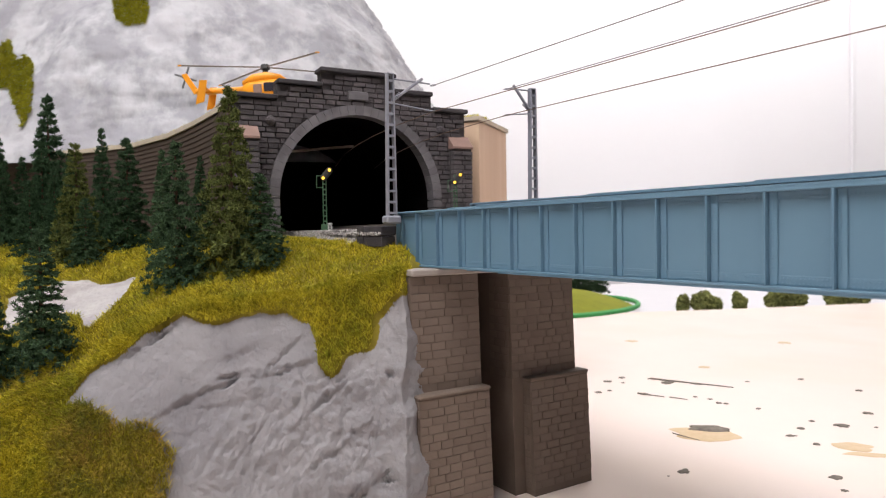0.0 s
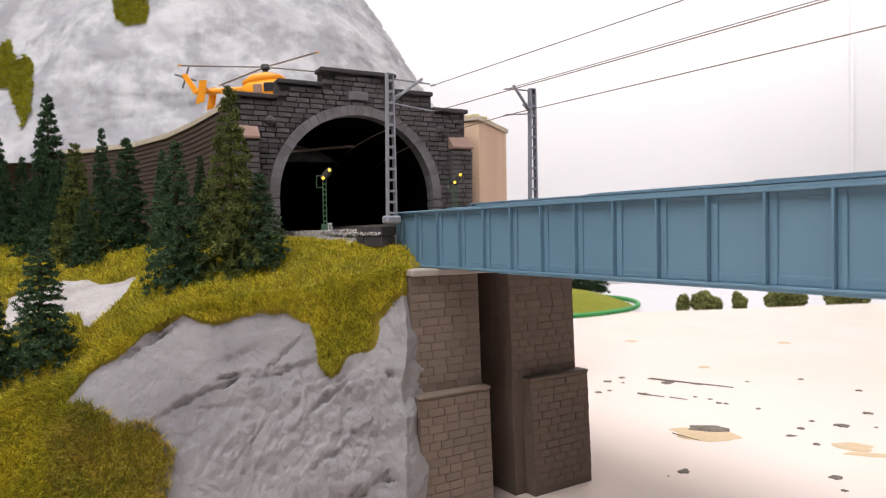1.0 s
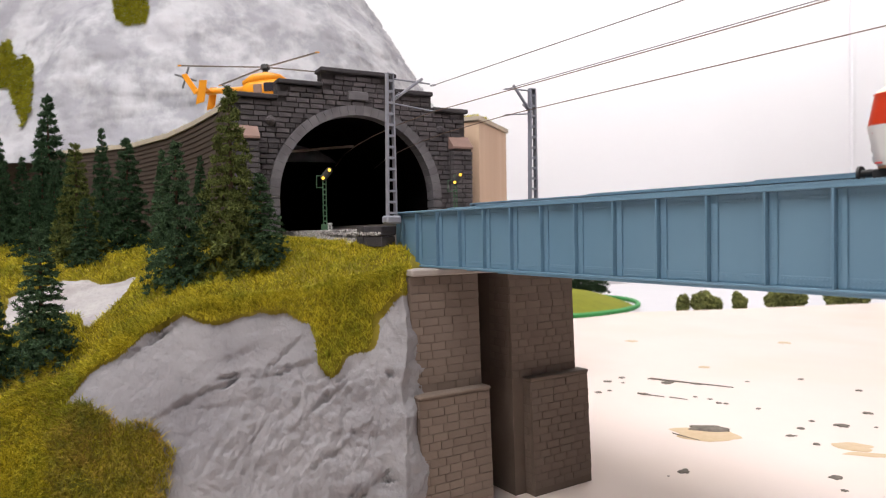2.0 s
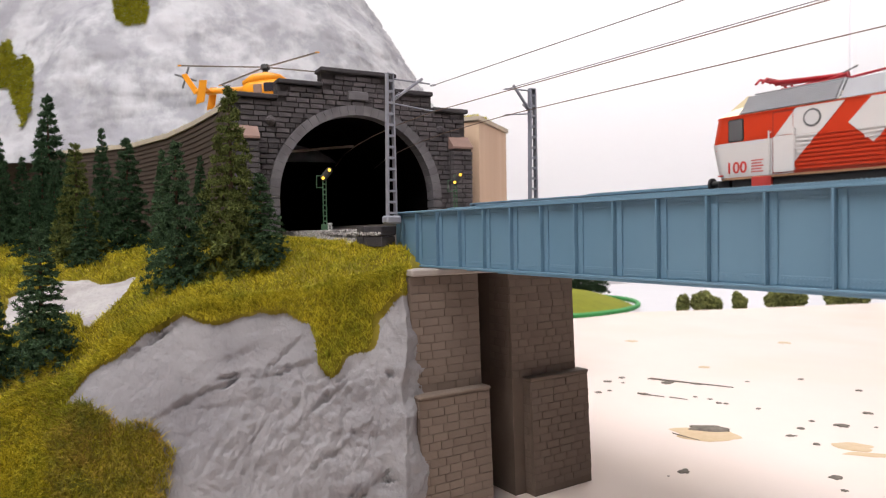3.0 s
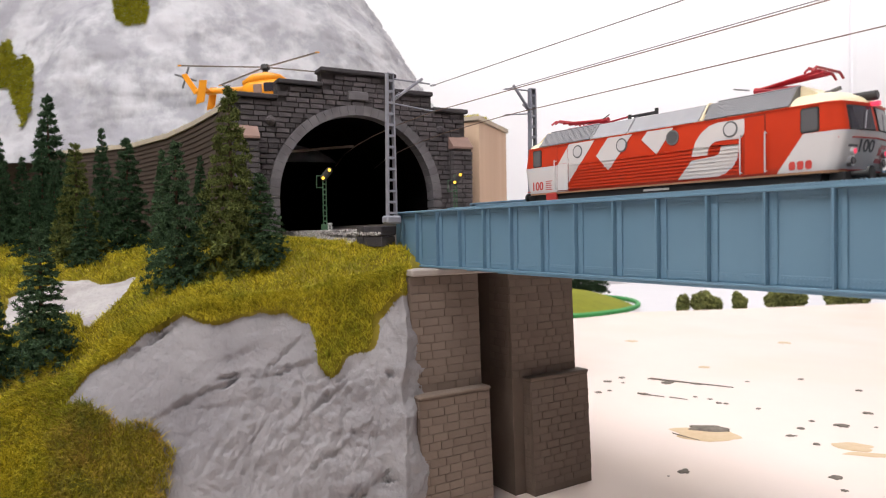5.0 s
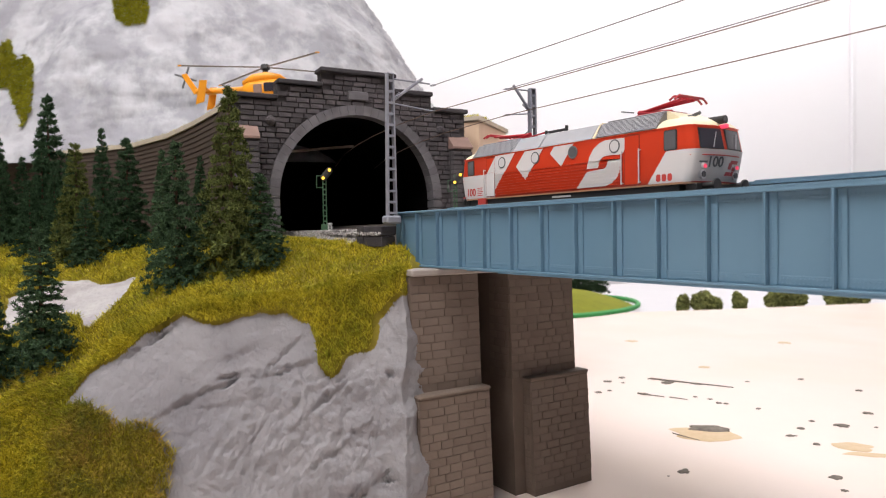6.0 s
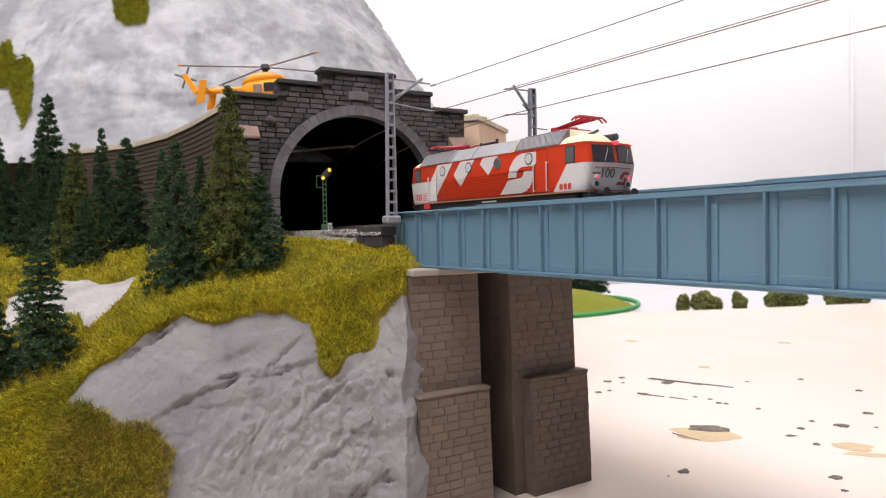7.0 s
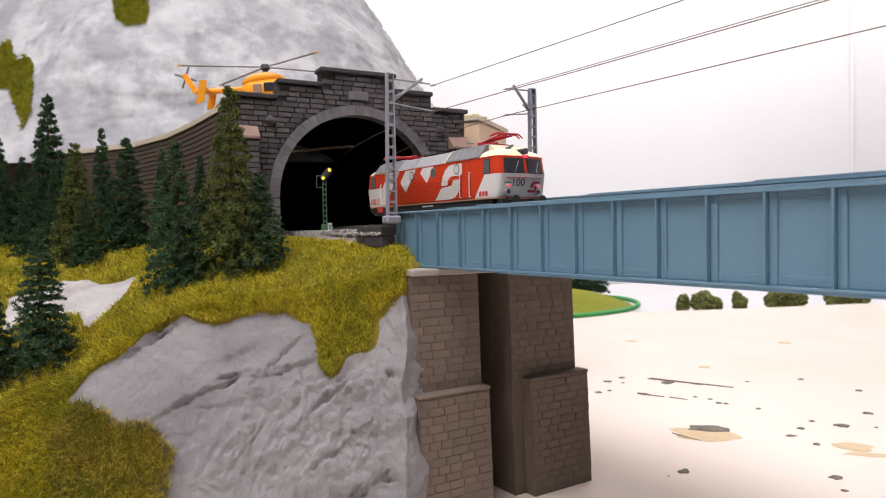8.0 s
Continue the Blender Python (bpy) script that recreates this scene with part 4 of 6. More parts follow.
# ---- catenary masts and wires ----
def build_mast(x, y, foot, top, way, arm, z_mess, z_cont):
    """way: +1 has its arms towards +y."""
    mast = thing("catenary_mast", "grey lattice catenary mast beside the track", "catenary mast", pose(x, y, 0), "catenary masts")
    wl, wt = 0.0050, 0.0034
    h = top - foot
    for sgn in (-1, 1):
        bm = bmesh.new()
        vs = []
        for z, w in ((foot, wl), (top, wt)):
            c = sgn * w * 0.62
            vs.append([bm.verts.new((dx, c + dy, z)) for dx, dy in ((-0.0017, -0.0006), (0.0017, -0.0006), (0.0017, 0.0006), (-0.0017, 0.0006))])
        for i in range(4):
            bm.faces.new((vs[0][i], vs[0][(i + 1) % 4], vs[1][(i + 1) % 4], vs[1][i]))
        bm.faces.new(vs[0])
        bm.faces.new(vs[1])
        part("channel", bm, MASTGREY, mast)
    n = 13
    for k in range(n):
        z = foot + h * (k + 0.4) / n
        w = wl + (wt - wl) * (k + 0.4) / n
        part("batten_plate", boxed(-0.0014, 0.0014, -w * 0.6, w * 0.6, z - 0.0008, z + 0.0008), MASTGREY, mast)
    part("cap", boxed(-0.0019, 0.0019, -wt * 0.82, wt * 0.82, top - 0.0004, top + 0.0006, 0.0003), MASTGREY, mast)
    part("foot", boxed(-0.0042, 0.0042, -0.0058, 0.0058, foot - 0.0045, foot + 0.0012, 0.0012), MASTGREY, mast, "pale grey concrete foot")
    tip = way * arm
    arm_z = z_mess + 0.0005
    br = part("bracket", tube(bmesh.new(), (0, way * 0.002, arm_z - 0.0015 + 0.002), (0, tip * 0.92, arm_z + 0.0002), 0.0006, n=6), MASTGREY, mast)
    part("strut", tube(bmesh.new(), (0, way * 0.003, z_cont + 0.0055), (0, tip * 0.74, arm_z + 0.0030), 0.0011, 0.0010, n=8), MASTGREY, mast, "slanting grey strut")
    part("steady_arm", tube(bmesh.new(), (0, way * 0.002, z_cont + 0.0028), (0, tip, z_cont + 0.0003), 0.0005, n=6), MASTGREY, mast)
    bm = bmesh.new()
    for k in range(4):
        tube(bm, (0, way * (0.0036 + 0.0013 * k), z_cont + 0.0062 + 0.0010 * k), (0, way * (0.0041 + 0.0013 * k), z_cont + 0.0066 + 0.0010 * k), 0.0016, n=10)
    part("insulator", bm, MASTGREY, mast, "ribbed insulator")
    for z in (z_mess, z_cont):
        bm = bmesh.new()
        m = 10
        ring = [Vector((0.0026 * math.cos(math.tau * i / m), tip + 0.0016 * math.sin(math.tau * i / m), z)) for i in range(m)]
        for i in range(m):
            tube(bm, ring[i], ring[(i + 1) % m], 0.00035, n=5)
        part("wire_clip", bm, DARKGREY if z == z_cont else MASTGREY, mast, "small wire clip loop")
    return mast


build_mast(0.0055, -0.0182, 0.0035, 0.1010, 1, 0.0352, 0.0970, 0.0785)
build_mast(0.0312, 0.0868, -0.002, 0.0968, -1, 0.0238, 0.0945, 0.0760)


def build_wire(name, y, x0, z, mat, label, sag=0.0, tail=True):
    bm = bmesh.new()
    xs = [0.75, 0.60, 0.45, 0.30, 0.20, 0.10, x0]
    if tail:
        xs += [-0.05, -0.10, -0.145, -0.20, -0.28]
    pts = [(x, y + (0.72 * x * x if x < 0 else 0), z - sag * math.sin(math.pi * max(0, min(1, (x - x0) / 0.74))) - (0.04 * abs(x) if x < 0 else 0)) for x in xs]
    prev = None
    for x, yy, zz in pts:
        ring = [bm.verts.new((x, yy + 0.00028 * math.cos(math.tau * i / 6), zz + 0.00028 * math.sin(math.tau * i / 6))) for i in range(6)]
        if prev:
            for i in range(6):
                bm.faces.new((prev[i], prev[(i + 1) % 6], ring[(i + 1) % 6], ring[i]))
        prev = ring
    tagged(part(name, bm, mat), label, "overhead wire")


build_wire("messenger_wire", 0.017, 0.0055, 0.0970, WIREGREY, "thin steel catenary wire over the near track", tail=False)
build_wire("contact_wire", 0.017, 0.0055, 0.0785, WIRE, "thin copper contact wire over the near track")
build_wire("messenger_wire", 0.063, 0.0312, 0.0945, WIREGREY, "thin steel catenary wire over the second track", tail=False)
build_wire("contact_wire", 0.063, 0.0312, 0.0760, WIRE, "thin copper contact wire over the second track")


# ---- light signals ----
def build_signal(x, y, foot, top, label):
    s = thing("light_signal", label, "railway signal", pose(x, y, 0, 0, 0, 58), "tunnel signals")
    for dx in (-0.0013, 0.0013):
        part("post", boxed(dx - 0.0004, dx + 0.0004, -0.0006, 0.0006, foot, top - 0.004), SIGNALGREEN, s)
    n = int((top - foot) / 0.0045)
    for k in range(n):
        z = foot + 0.003 + k * 0.0045
        part("rung", boxed(-0.0013, 0.0013, -0.0005, 0.0005, z, z + 0.0012), SIGNALGREEN, s)
    part("foot_box", boxed(-0.0032, 0.0032, -0.002, 0.002, foot - 0.003, foot + 0.0055, 0.0005), SIGNALGREEN, s)
    head = Matrix.Translation((0.0020, -0.0005, top - 0.0042)) @ Matrix.Rotation(radians(38), 4, "Y")
    bm = bmesh.new()
    box(bm, -0.0029, 0.0029, -0.0012, 0.0012, -0.0062, 0.0062, 0.0012, m=head)
    hd = part("signal_head", bm, BLACK, s, "black tilted lamp board")
    for dz in (-0.0043, 0.0043):
        a, b = head @ Vector((0, -0.0010, dz)), head @ Vector((0, -0.0021, dz))
        part("lamp", tube(bmesh.new(), a, b, 0.0013, n=14), LIT, hd, "lit yellow signal lamp")
        a, b = head @ Vector((0, -0.0010, dz + 0.0004)), head @ Vector((0, -0.0019, dz + 0.0004))
        part("lamp_rim", tube(bmesh.new(), a, b, 0.0020, n=14), BLACK, hd)
    bm = bmesh.new()
    for a, b in (((-0.0066, 0, top - 0.0055), (-0.0066, 0, top - 0.0155)), ((-0.0066, 0, top - 0.0055), (-0.001, 0, top - 0.0055)), ((-0.0066, 0, top - 0.0155), (-0.001, 0, top - 0.0155))):
        tube(bm, a, b, 0.0004, n=5)
    part("basket", bm, SIGNALGREEN, s, "thin green working cage")
    return s


sig = build_signal(-0.1245, -0.0095, -0.0045, 0.0475, "green lattice light signal with two yellow lamps lit")
plate = part("number_plate", boxed(0.0026, 0.0062, -0.0030, -0.0024, -0.0055, 0.0020), WHITEPAINT, sig, "white plate with a black cross")
bm = bmesh.new()
tube(bm, (0.0029, -0.0031, -0.0050), (0.0059, -0.0031, 0.0015), 0.0004, n=5)
tube(bm, (0.0059, -0.0031, -0.0050), (0.0029, -0.0031, 0.0015), 0.0004, n=5)
part("cross_mark", bm, BLACK, plate)
build_signal(-0.0945, 0.1045, -0.0050, 0.0452, "green light signal before the portal with two lit lamps")


# ---- rescue helicopter; local x forward, z up ----
def build_helicopter():
    h = thing("helicopter", "yellow rescue helicopter model parked behind the parapet", "helicopter", pose(-0.2405, -0.0180, 0.1150, 0, -3, 58))
    # lofted fuselage: station, half width, low, high
    def hull(rows, mat, name, label="", parent=h):
        bm = bmesh.new()
        prev = None
        for x, w, lo, hi in rows:
            c, r = (lo + hi) / 2, (hi - lo) / 2
            ring = [bm.verts.new((x, w * math.copysign(abs(math.cos(a)) ** 0.7, math.cos(a)), c + r * math.copysign(abs(math.sin(a)) ** 0.7, math.sin(a)))) for a in np.linspace(0, math.tau, 17)[:-1]]
            if prev:
                for i in range(16):
                    bm.faces.new((prev[i], prev[(i + 1) % 16], ring[(i + 1) % 16], ring[i]))
            else:
                bm.faces.new(ring)
            prev = ring
        bm.faces.new(prev[::-1])
        return part(name, bm, mat, parent, label, 0.7)

    hull([(-0.020, 0.006, 0.014, 0.024), (-0.014, 0.011, 0.008, 0.027), (0.0, 0.0125, 0.005, 0.0285), (0.018, 0.0125, 0.005, 0.0285), (0.028, 0.0115, 0.006, 0.027),
          (0.037, 0.0085, 0.007, 0.020), (0.041, 0.004, 0.009, 0.015)], YELLOW, "fuselage", "glossy yellow fuselage")
    hull([(-0.020, 0.004, 0.024, 0.029), (-0.010, 0.0075, 0.0255, 0.0345), (0.004, 0.008, 0.026, 0.0360), (0.016, 0.006, 0.026, 0.0335), (0.022, 0.003, 0.026, 0.029)], YELLOW, "engine_cowling", "yellow engine cowling")
    hull([(-0.016, 0.005, 0.0165, 0.0235), (-0.040, 0.0030, 0.018, 0.0235), (-0.066, 0.0022, 0.0195, 0.0235)], YELLOW, "tail_boom", "yellow tail boom")
    bm = bmesh.new()
    prism(bm, [(-0.060, 0.0200), (-0.068, 0.0190), (-0.079, 0.0385), (-0.074, 0.0395), (-0.066, 0.0260)], -0.0009, 0.0009)
    part("tail_fin", bm, YELLOW, h, "swept yellow tail fin")
    part("stabiliser", boxed(-0.059, -0.051, -0.016, 0.016, 0.0205, 0.0215, 0.0003), YELLOW, h)
    for sgn in (-1, 1):
        bm = bmesh.new()
        prism(bm, [(-0.062, 0.006), (-0.054, 0.008), (-0.050, 0.0280), (-0.057, 0.0285)], sgn * 0.0160, sgn * 0.0170)
        part("end_plate", bm, YELLOW, h, "yellow tail end plate")
        w = part("side_window", boxed(0.002, 0.012, sgn * 0.0123, sgn * 0.0131, 0.0150, 0.0235, 0.0003) if sgn > 0 else boxed(0.002, 0.012, -0.0131, -0.0123, 0.0150, 0.0235, 0.0003), GLASSDARK, h, "dark cabin window")
        part("door_window", boxed(0.015, 0.0245, -0.0129 if sgn < 0 else 0.0119, -0.0119 if sgn < 0 else 0.0129, 0.0150, 0.0235, 0.0003), GLASSDARK, h, "dark cabin window")
        part("side_panel", boxed(-0.008, 0.0, -0.0129 if sgn < 0 else 0.0119, -0.0119 if sgn < 0 else 0.0129, 0.010, 0.0225, 0.0003), PINKCAP, h, "brown open side panel")
        skid = tube(bmesh.new(), (-0.016, sgn * 0.0125, 0.0010), (0.032, sgn * 0.0125, 0.0010), 0.0009)
        for x in (-0.006, 0.020):
            tube(skid, (x, sgn * 0.0125, 0.0010), (x, sgn * 0.006, 0.0068), 0.0007, n=6)
        part("skid", skid, DARKGREY, h, "landing skid")
    part("mast_head", tube(bmesh.new(), (0.002, 0, 0.034), (0.002, 0, 0.0395), 0.0030, 0.0026, 10), BLACK, h, "black rotor head")
    part("rotor_hub", tube(bmesh.new(), (0.002, 0, 0.0392), (0.002, 0, 0.0435), 0.0048, 0.0040, 12), BLACK, h)
    for a in (84.3, 196.0, 264.3, 16.0):
        m = Matrix.Translation((0.002, 0, 0.0412)) @ Matrix.Rotation(radians(a - 58), 4, "Z") @ Matrix.Rotation(radians(2), 4, "Y")
        bl = part("rotor_blade", box(bmesh.new(), 0.003, 0.080, -0.0014, 0.0014, -0.0003, 0.0003, m=m), material("grey_brown_blade", (0.17, 0.145, 0.12), 0.5), h, "grey rotor blade with a yellow tip")
        part("blade_tip", box(bmesh.new(), 0.0775, 0.0805, -0.0015, 0.0015, -0.00035, 0.00035, m=m), YELLOW, bl)
    hub = part("tail_rotor", tube(bmesh.new(), (-0.0765, 0.001, 0.0365), (-0.0765, 0.0035, 0.0365), 0.0024, n=10), BLACK, h, "black tail rotor hub")
    for a in (20, 110):
        m = Matrix.Translation((-0.0765, 0.004, 0.0365)) @ Matrix.Rotation(radians(a), 4, "Y")
        part("tail_blade", box(bmesh.new(), -0.011, 0.011, -0.0003, 0.0003, -0.0009, 0.0009, m=m), DARKGREY, hub)


build_helicopter()


# ---- electric locomotive, 1:87; u runs along it from the leading end, y across, z up from the rail ----
BODY = 0.166


def end_inset(z):
    """How far the cab end lies behind the tip of its nose at that height."""
    return curve(z, (0.0125, 0.016, 0.027, 0.0375, 0.040, 0.0425), (0.0024, 0.0012, -0.0012, 0.0010, 0.0030, 0.0085))


def half_width(z):
    return curve(z, (0.0125, 0.0133, 0.0375, 0.0395, 0.0412, 0.0425), (0.0180, 0.0184, 0.0183, 0.0166, 0.0138, 0.0100))


def nose_u(y, z):
    """Place of the front's skin at y from the middle."""
    h = half_width(z)
    a = abs(y)
    f = BODY - end_inset(z) + 0.0042 - 0.0030 * (a / h) ** 1.15
    if a > h - 0.0030:
        f -= 0.0034 * ((a - h + 0.0030) / 0.0030) ** 2.4
    return f


def skin(z, start, grow=0.0):
    """Open outline at height z from (start, near side) round the trailing end and back to the far side."""
    h = half_width(z)
    pts = [(start, -h - grow)]
    ys = [-1, -0.975, -0.93, -0.87, -0.8, -0.65, -0.4, -0.15, 0, 0.15, 0.4, 0.65, 0.8, 0.87, 0.93, 0.975, 1]
    for k in ys:
        pts.append((nose_u(k * h, z) + grow, k * (h + grow)))
    pts.append((start, h + grow))
    return pts


def loft(rows, closed=False):
    bm = bmesh.new()
    prev = None
    for z, pts in rows:
        ring = [bm.verts.new((x, y, z)) for x, y in pts]
        if prev:
            n = len(ring)
            for i in range(n if closed else n - 1):
                bm.faces.new((prev[i], prev[(i + 1) % n], ring[(i + 1) % n], ring[i]))
        prev = ring
    return bm


def flip(pts):
    return [(BODY - x, -y) for x, y in pts]


def whole(z, grow=0.0):
    a = skin(z, BODY / 2, grow)
    return a[1:-1] + flip(a[1:-1])


def side_plate(bm, outline, proud=0.00022, inward=0.0006):
    """A flat piece on the near side, outline in u and z."""
    f = [bm.verts.new((u, -half_width(z) - proud, z)) for u, z in outline]
    b = [bm.verts.new((u, -half_width(z) + inward, z)) for u, z in outline]
    bm.faces.new(f)
    n = len(f)
    for i in range(n):
        bm.faces.new((f[i], b[i], b[(i + 1) % n], f[(i + 1) % n]))
    return bm


def rect(u0, u1, z0, z1, c=0.0):
    if not c:
        return [(u0, z0), (u1, z0), (u1, z1), (u0, z1)]
    return [(u0 + c, z0), (u1 - c, z0), (u1, z0 + c), (u1, z1 - c), (u1 - c, z1), (u0 + c, z1), (u0, z1 - c), (u0, z0 + c)]


def front_plate(bm, corners, proud=0.0002, steps=6):
    """A piece that follows the curved front; corners (y, z): lower near, lower far, upper far, upper near."""
    (y0, z0), (y1, z1), (y2, z2), (y3, z3) = corners
    grid = []
    for j in range(3):
        t = j / 2
        row = []
        for i in range(steps + 1):
            s = i / steps
            y = (y0 + (y1 - y0) * s) * (1 - t) + (y3 + (y2 - y3) * s) * t
            z = (z0 + (z1 - z0) * s) * (1 - t) + (z3 + (z2 - z3) * s) * t
            row.append((bm.verts.new((nose_u(y, z) + proud, y, z)), bm.verts.new((nose_u(y, z) - 0.0004, y, z))))
        grid.append(row)
    for j in range(2):
        for i in range(steps):
            bm.faces.new([grid[j][i][0], grid[j][i + 1][0], grid[j + 1][i + 1][0], grid[j + 1][i][0]])
    for i in range(steps):
        for j, k in ((0, 0), (2, 2)):
            bm.faces.new([grid[j][i][0], grid[j][i][1], grid[j][i + 1][1], grid[j][i + 1][0]])
    for i in (0, steps):
        for j in range(2):
            bm.faces.new([grid[j][i][0], grid[j][i][1], grid[j + 1][i][1], grid[j + 1][i][0]])
    return bm


DIAMOND_1 = [(0.0518, 0.0291), (0.0600, 0.0214), (0.0743, 0.0370), (0.0594, 0.0370)]
DIAMOND_2 = [(0.0798, 0.0336), (0.0882, 0.0262), (0.0972, 0.0370), (0.0831, 0.0370)]
STRIPE = [(0.0246, 0.0271), (0.0418, 0.0271), (0.0508, 0.0372), (0.0334, 0.0372)]
EMBLEM_TOP = [(0.1068, 0.0237), (0.1145, 0.0235), (0.1148, 0.0257), (0.1158, 0.0274), (0.1175, 0.0283), (0.1198, 0.0286), (0.1292, 0.0284),
              (0.1358, 0.0359), (0.1190, 0.0361), (0.1150, 0.0352), (0.1111, 0.0327), (0.1082, 0.0290)]
EMBLEM_LOW = [(0.0996, 0.0139), (0.1190, 0.0140), (0.1225, 0.0149), (0.1262, 0.0175), (0.1280, 0.0205), (0.1289, 0.0267), (0.1207, 0.0268),
              (0.1203, 0.0245), (0.1188, 0.0229), (0.1165, 0.0221), (0.1070, 0.0220)]
ROUND_WINDOWS = (0.0393, 0.0681, 0.0968, 0.1248)


def lead_edge(z):
    return 0.0325 if z < 0.0176 else 0.0332 + (z - 0.0176) * 0.888


def trail_edge(z):
    return 0.1441 + (z - 0.013) * 0.736


def white_at(u, z):
    return (u < lead_edge(z) and z < 0.0272) or u > trail_edge(z) or any(inside(p, u, z) for p in (DIAMOND_1, DIAMOND_2, EMBLEM_TOP, EMBLEM_LOW))


def runs(z, white):
    """The stretches of the ribbed side that are white (or red) at that height."""
    found, run, u = [], None, 0.0338
    while u < 0.1296:
        same = white_at(u, z) == white
        if same and run is None:
            run = u
        if (not same or u + 0.0001 >= 0.1296) and run is not None:
            if u - run > 0.0004:
                found.append((run, u))
            run = None
        u += 0.0001
    return found


def text_plate(name, body, size, mat, parent, m, label, shape=None):
    cu = bpy.data.curves.new(name, "FONT")
    cu.offset = size * 0.018
    cu.body, cu.size, cu.extrude, cu.align_x, cu.align_y = body, size, 0.00006, "LEFT", "BOTTOM"
    tmp = bpy.data.objects.new(name, cu)
    scene.collection.objects.link(tmp)
    dg = bpy.context.evaluated_depsgraph_get()
    me = bpy.data.meshes.new_from_object(tmp.evaluated_get(dg))
    bpy.data.objects.remove(tmp)
    if shape:
        for v in me.vertices:
            v.co = shape(v.co)
    me.materials.clear()
    me.materials.append(mat)
    ob = new(name, me)
    ob.parent = parent
    ob.matrix_local = m
    return tagged(ob, label)


def build_locomotive():
    loco = thing("locomotive", "red and white model electric locomotive running on the bridge", "locomotive")
    zs = [0.0125, 0.0135, 0.016, 0.020, 0.024, 0.027, 0.031, 0.034, 0.0372]
    bm = loft([(z, whole(z)) for z in zs], True)
    bm.faces.new([v for v in bm.verts if abs(v.co.z - 0.0125) < 1e-7][::-1])
    body = part("body", bm, REDPAINT, loco, "glossy vermilion painted body shell", 0.6)
    bm = loft([(z, whole(z)) for z in (0.0373, 0.0385, 0.0395, 0.0405, 0.0412, 0.0425)], True)
    top = [v for v in bm.verts if abs(v.co.z - 0.0425) < 1e-7]
    bm.faces.new(top)
    part("roof", bm, CREAM, loco, "cream painted cab roof", 0.7)
    # gutter along the eaves
    bm = loft([(z, whole(z, 0.0003)) for z in (0.0371, 0.0373, 0.03755)], True)
    part("rain_gutter", bm, REDPAINT, loco, "thin red rain gutter")
    bm = loft([(z, whole(z, 0.0002)) for z in (0.0122, 0.0130)], True)
    part("sill", bm, GUTTER, loco, "thin pale orange line along the sill")
    zz = [0.0131, 0.0145, 0.016, 0.0175, 0.0177, 0.020, 0.0225, 0.025, 0.0270]
    part("white_band", loft([(z, skin(z, trail_edge(z), 0.00018)) for z in zz]), WHITEPAINT, loco, "off-white painted cab front", 0.6)
    part("white_band", loft([(z, flip(skin(z, BODY - lead_edge(z), 0.00018))) for z in zz]), WHITEPAINT, loco, "off-white painted cab and door", 0.6)
    for nm, o in (("stripe", STRIPE), ("diamond", DIAMOND_1), ("diamond", DIAMOND_2), ("emblem_piece", EMBLEM_TOP), ("emblem_piece", EMBLEM_LOW)):
        part(nm, side_plate(bmesh.new(), o), WHITEPAINT, loco, "off-white painted shape")
    # pressed ribs in the lower side, broken by the colours
    for white, mat, lab in ((False, REDPAINT, "red pressed ribs"), (True, WHITEPAINT, "white pressed ribs")):
        bm = bmesh.new()
        for k in range(9):
            z = 0.0146 + k * 0.00150
            low, high = runs(z - 0.00038, white), runs(z + 0.00038, white)
            if len(low) != len(high):
                low = high
            for (a, b), (c, e) in zip(low, high):
                prism(bm, [(a, z - 0.00038), (b, z - 0.00038), (e, z + 0.00038), (c, z + 0.00038)], -half_width(z) - 0.00058, -half_width(z) + 0.0002)
        tagged(part("ribs", bm, mat, loco, lab), kind="stuff")
    for k, u in enumerate(ROUND_WINDOWS):
        w = part("round_window", side_plate(bmesh.new(), [(u + 0.0033 * math.cos(a), 0.0326 + 0.0033 * math.sin(a)) for a in np.linspace(0, math.tau, 25)[:-1]], 0.0004),
                 DARKGREY, loco, "round side window with a dark rim")
        part("pane", side_plate(bmesh.new(), [(u + 0.0026 * math.cos(a), 0.0326 + 0.0026 * math.sin(a)) for a in np.linspace(0, math.tau, 25)[:-1]], 0.00055),
             GLASSGREY if k == 2 else PALEPANE, w)
    for u0, u1, mid in ((0.0243, 0.0325, 0.0), (0.1307, 0.1396, 1.0)):
        d = part("door", side_plate(bmesh.new(), rect(u0 + 0.0003, u1 - 0.0003, 0.0275 if not mid else 0.0138, 0.0362), 0.0003), REDPAINT, loco, "red side door")
        if not mid:
            part("lower_panel", side_plate(bmesh.new(), rect(u0 + 0.0003, u1 - 0.0003, 0.0138, 0.0272), 0.0004), WHITEPAINT, d)
            part("corner_flash", side_plate(bmesh.new(), [(u0 + 0.0010, 0.0276), (u1 - 0.0004, 0.0276), (u1 - 0.0004, 0.0355)], 0.00042), WHITEPAINT, d)
        for u in (u0 - 0.0009, u1 + 0.0006):
            bm = tube(bmesh.new(), (u, -0.0198, 0.0140), (u, -0.0198, 0.0298), 0.00032)
            for z in (0.0146, 0.0292):
                tube(bm, (u, -0.0199, z), (u, -0.0179, z), 0.00025, n=6)
            part("grab_rail", bm, WHITEPAINT, loco, "upright hand rail beside the door")
    # gaps round the doors
    for u0, u1 in ((0.0243, 0.0325), (0.1307, 0.1396)):
        bm = side_plate(bmesh.new(), rect(u0 - 0.0001, u1 + 0.0001, 0.0134, 0.0366), 0.0002)
        part("door_gap", bm, material("dark_red_gap", (0.20, 0.02, 0.01), 0.6), loco)
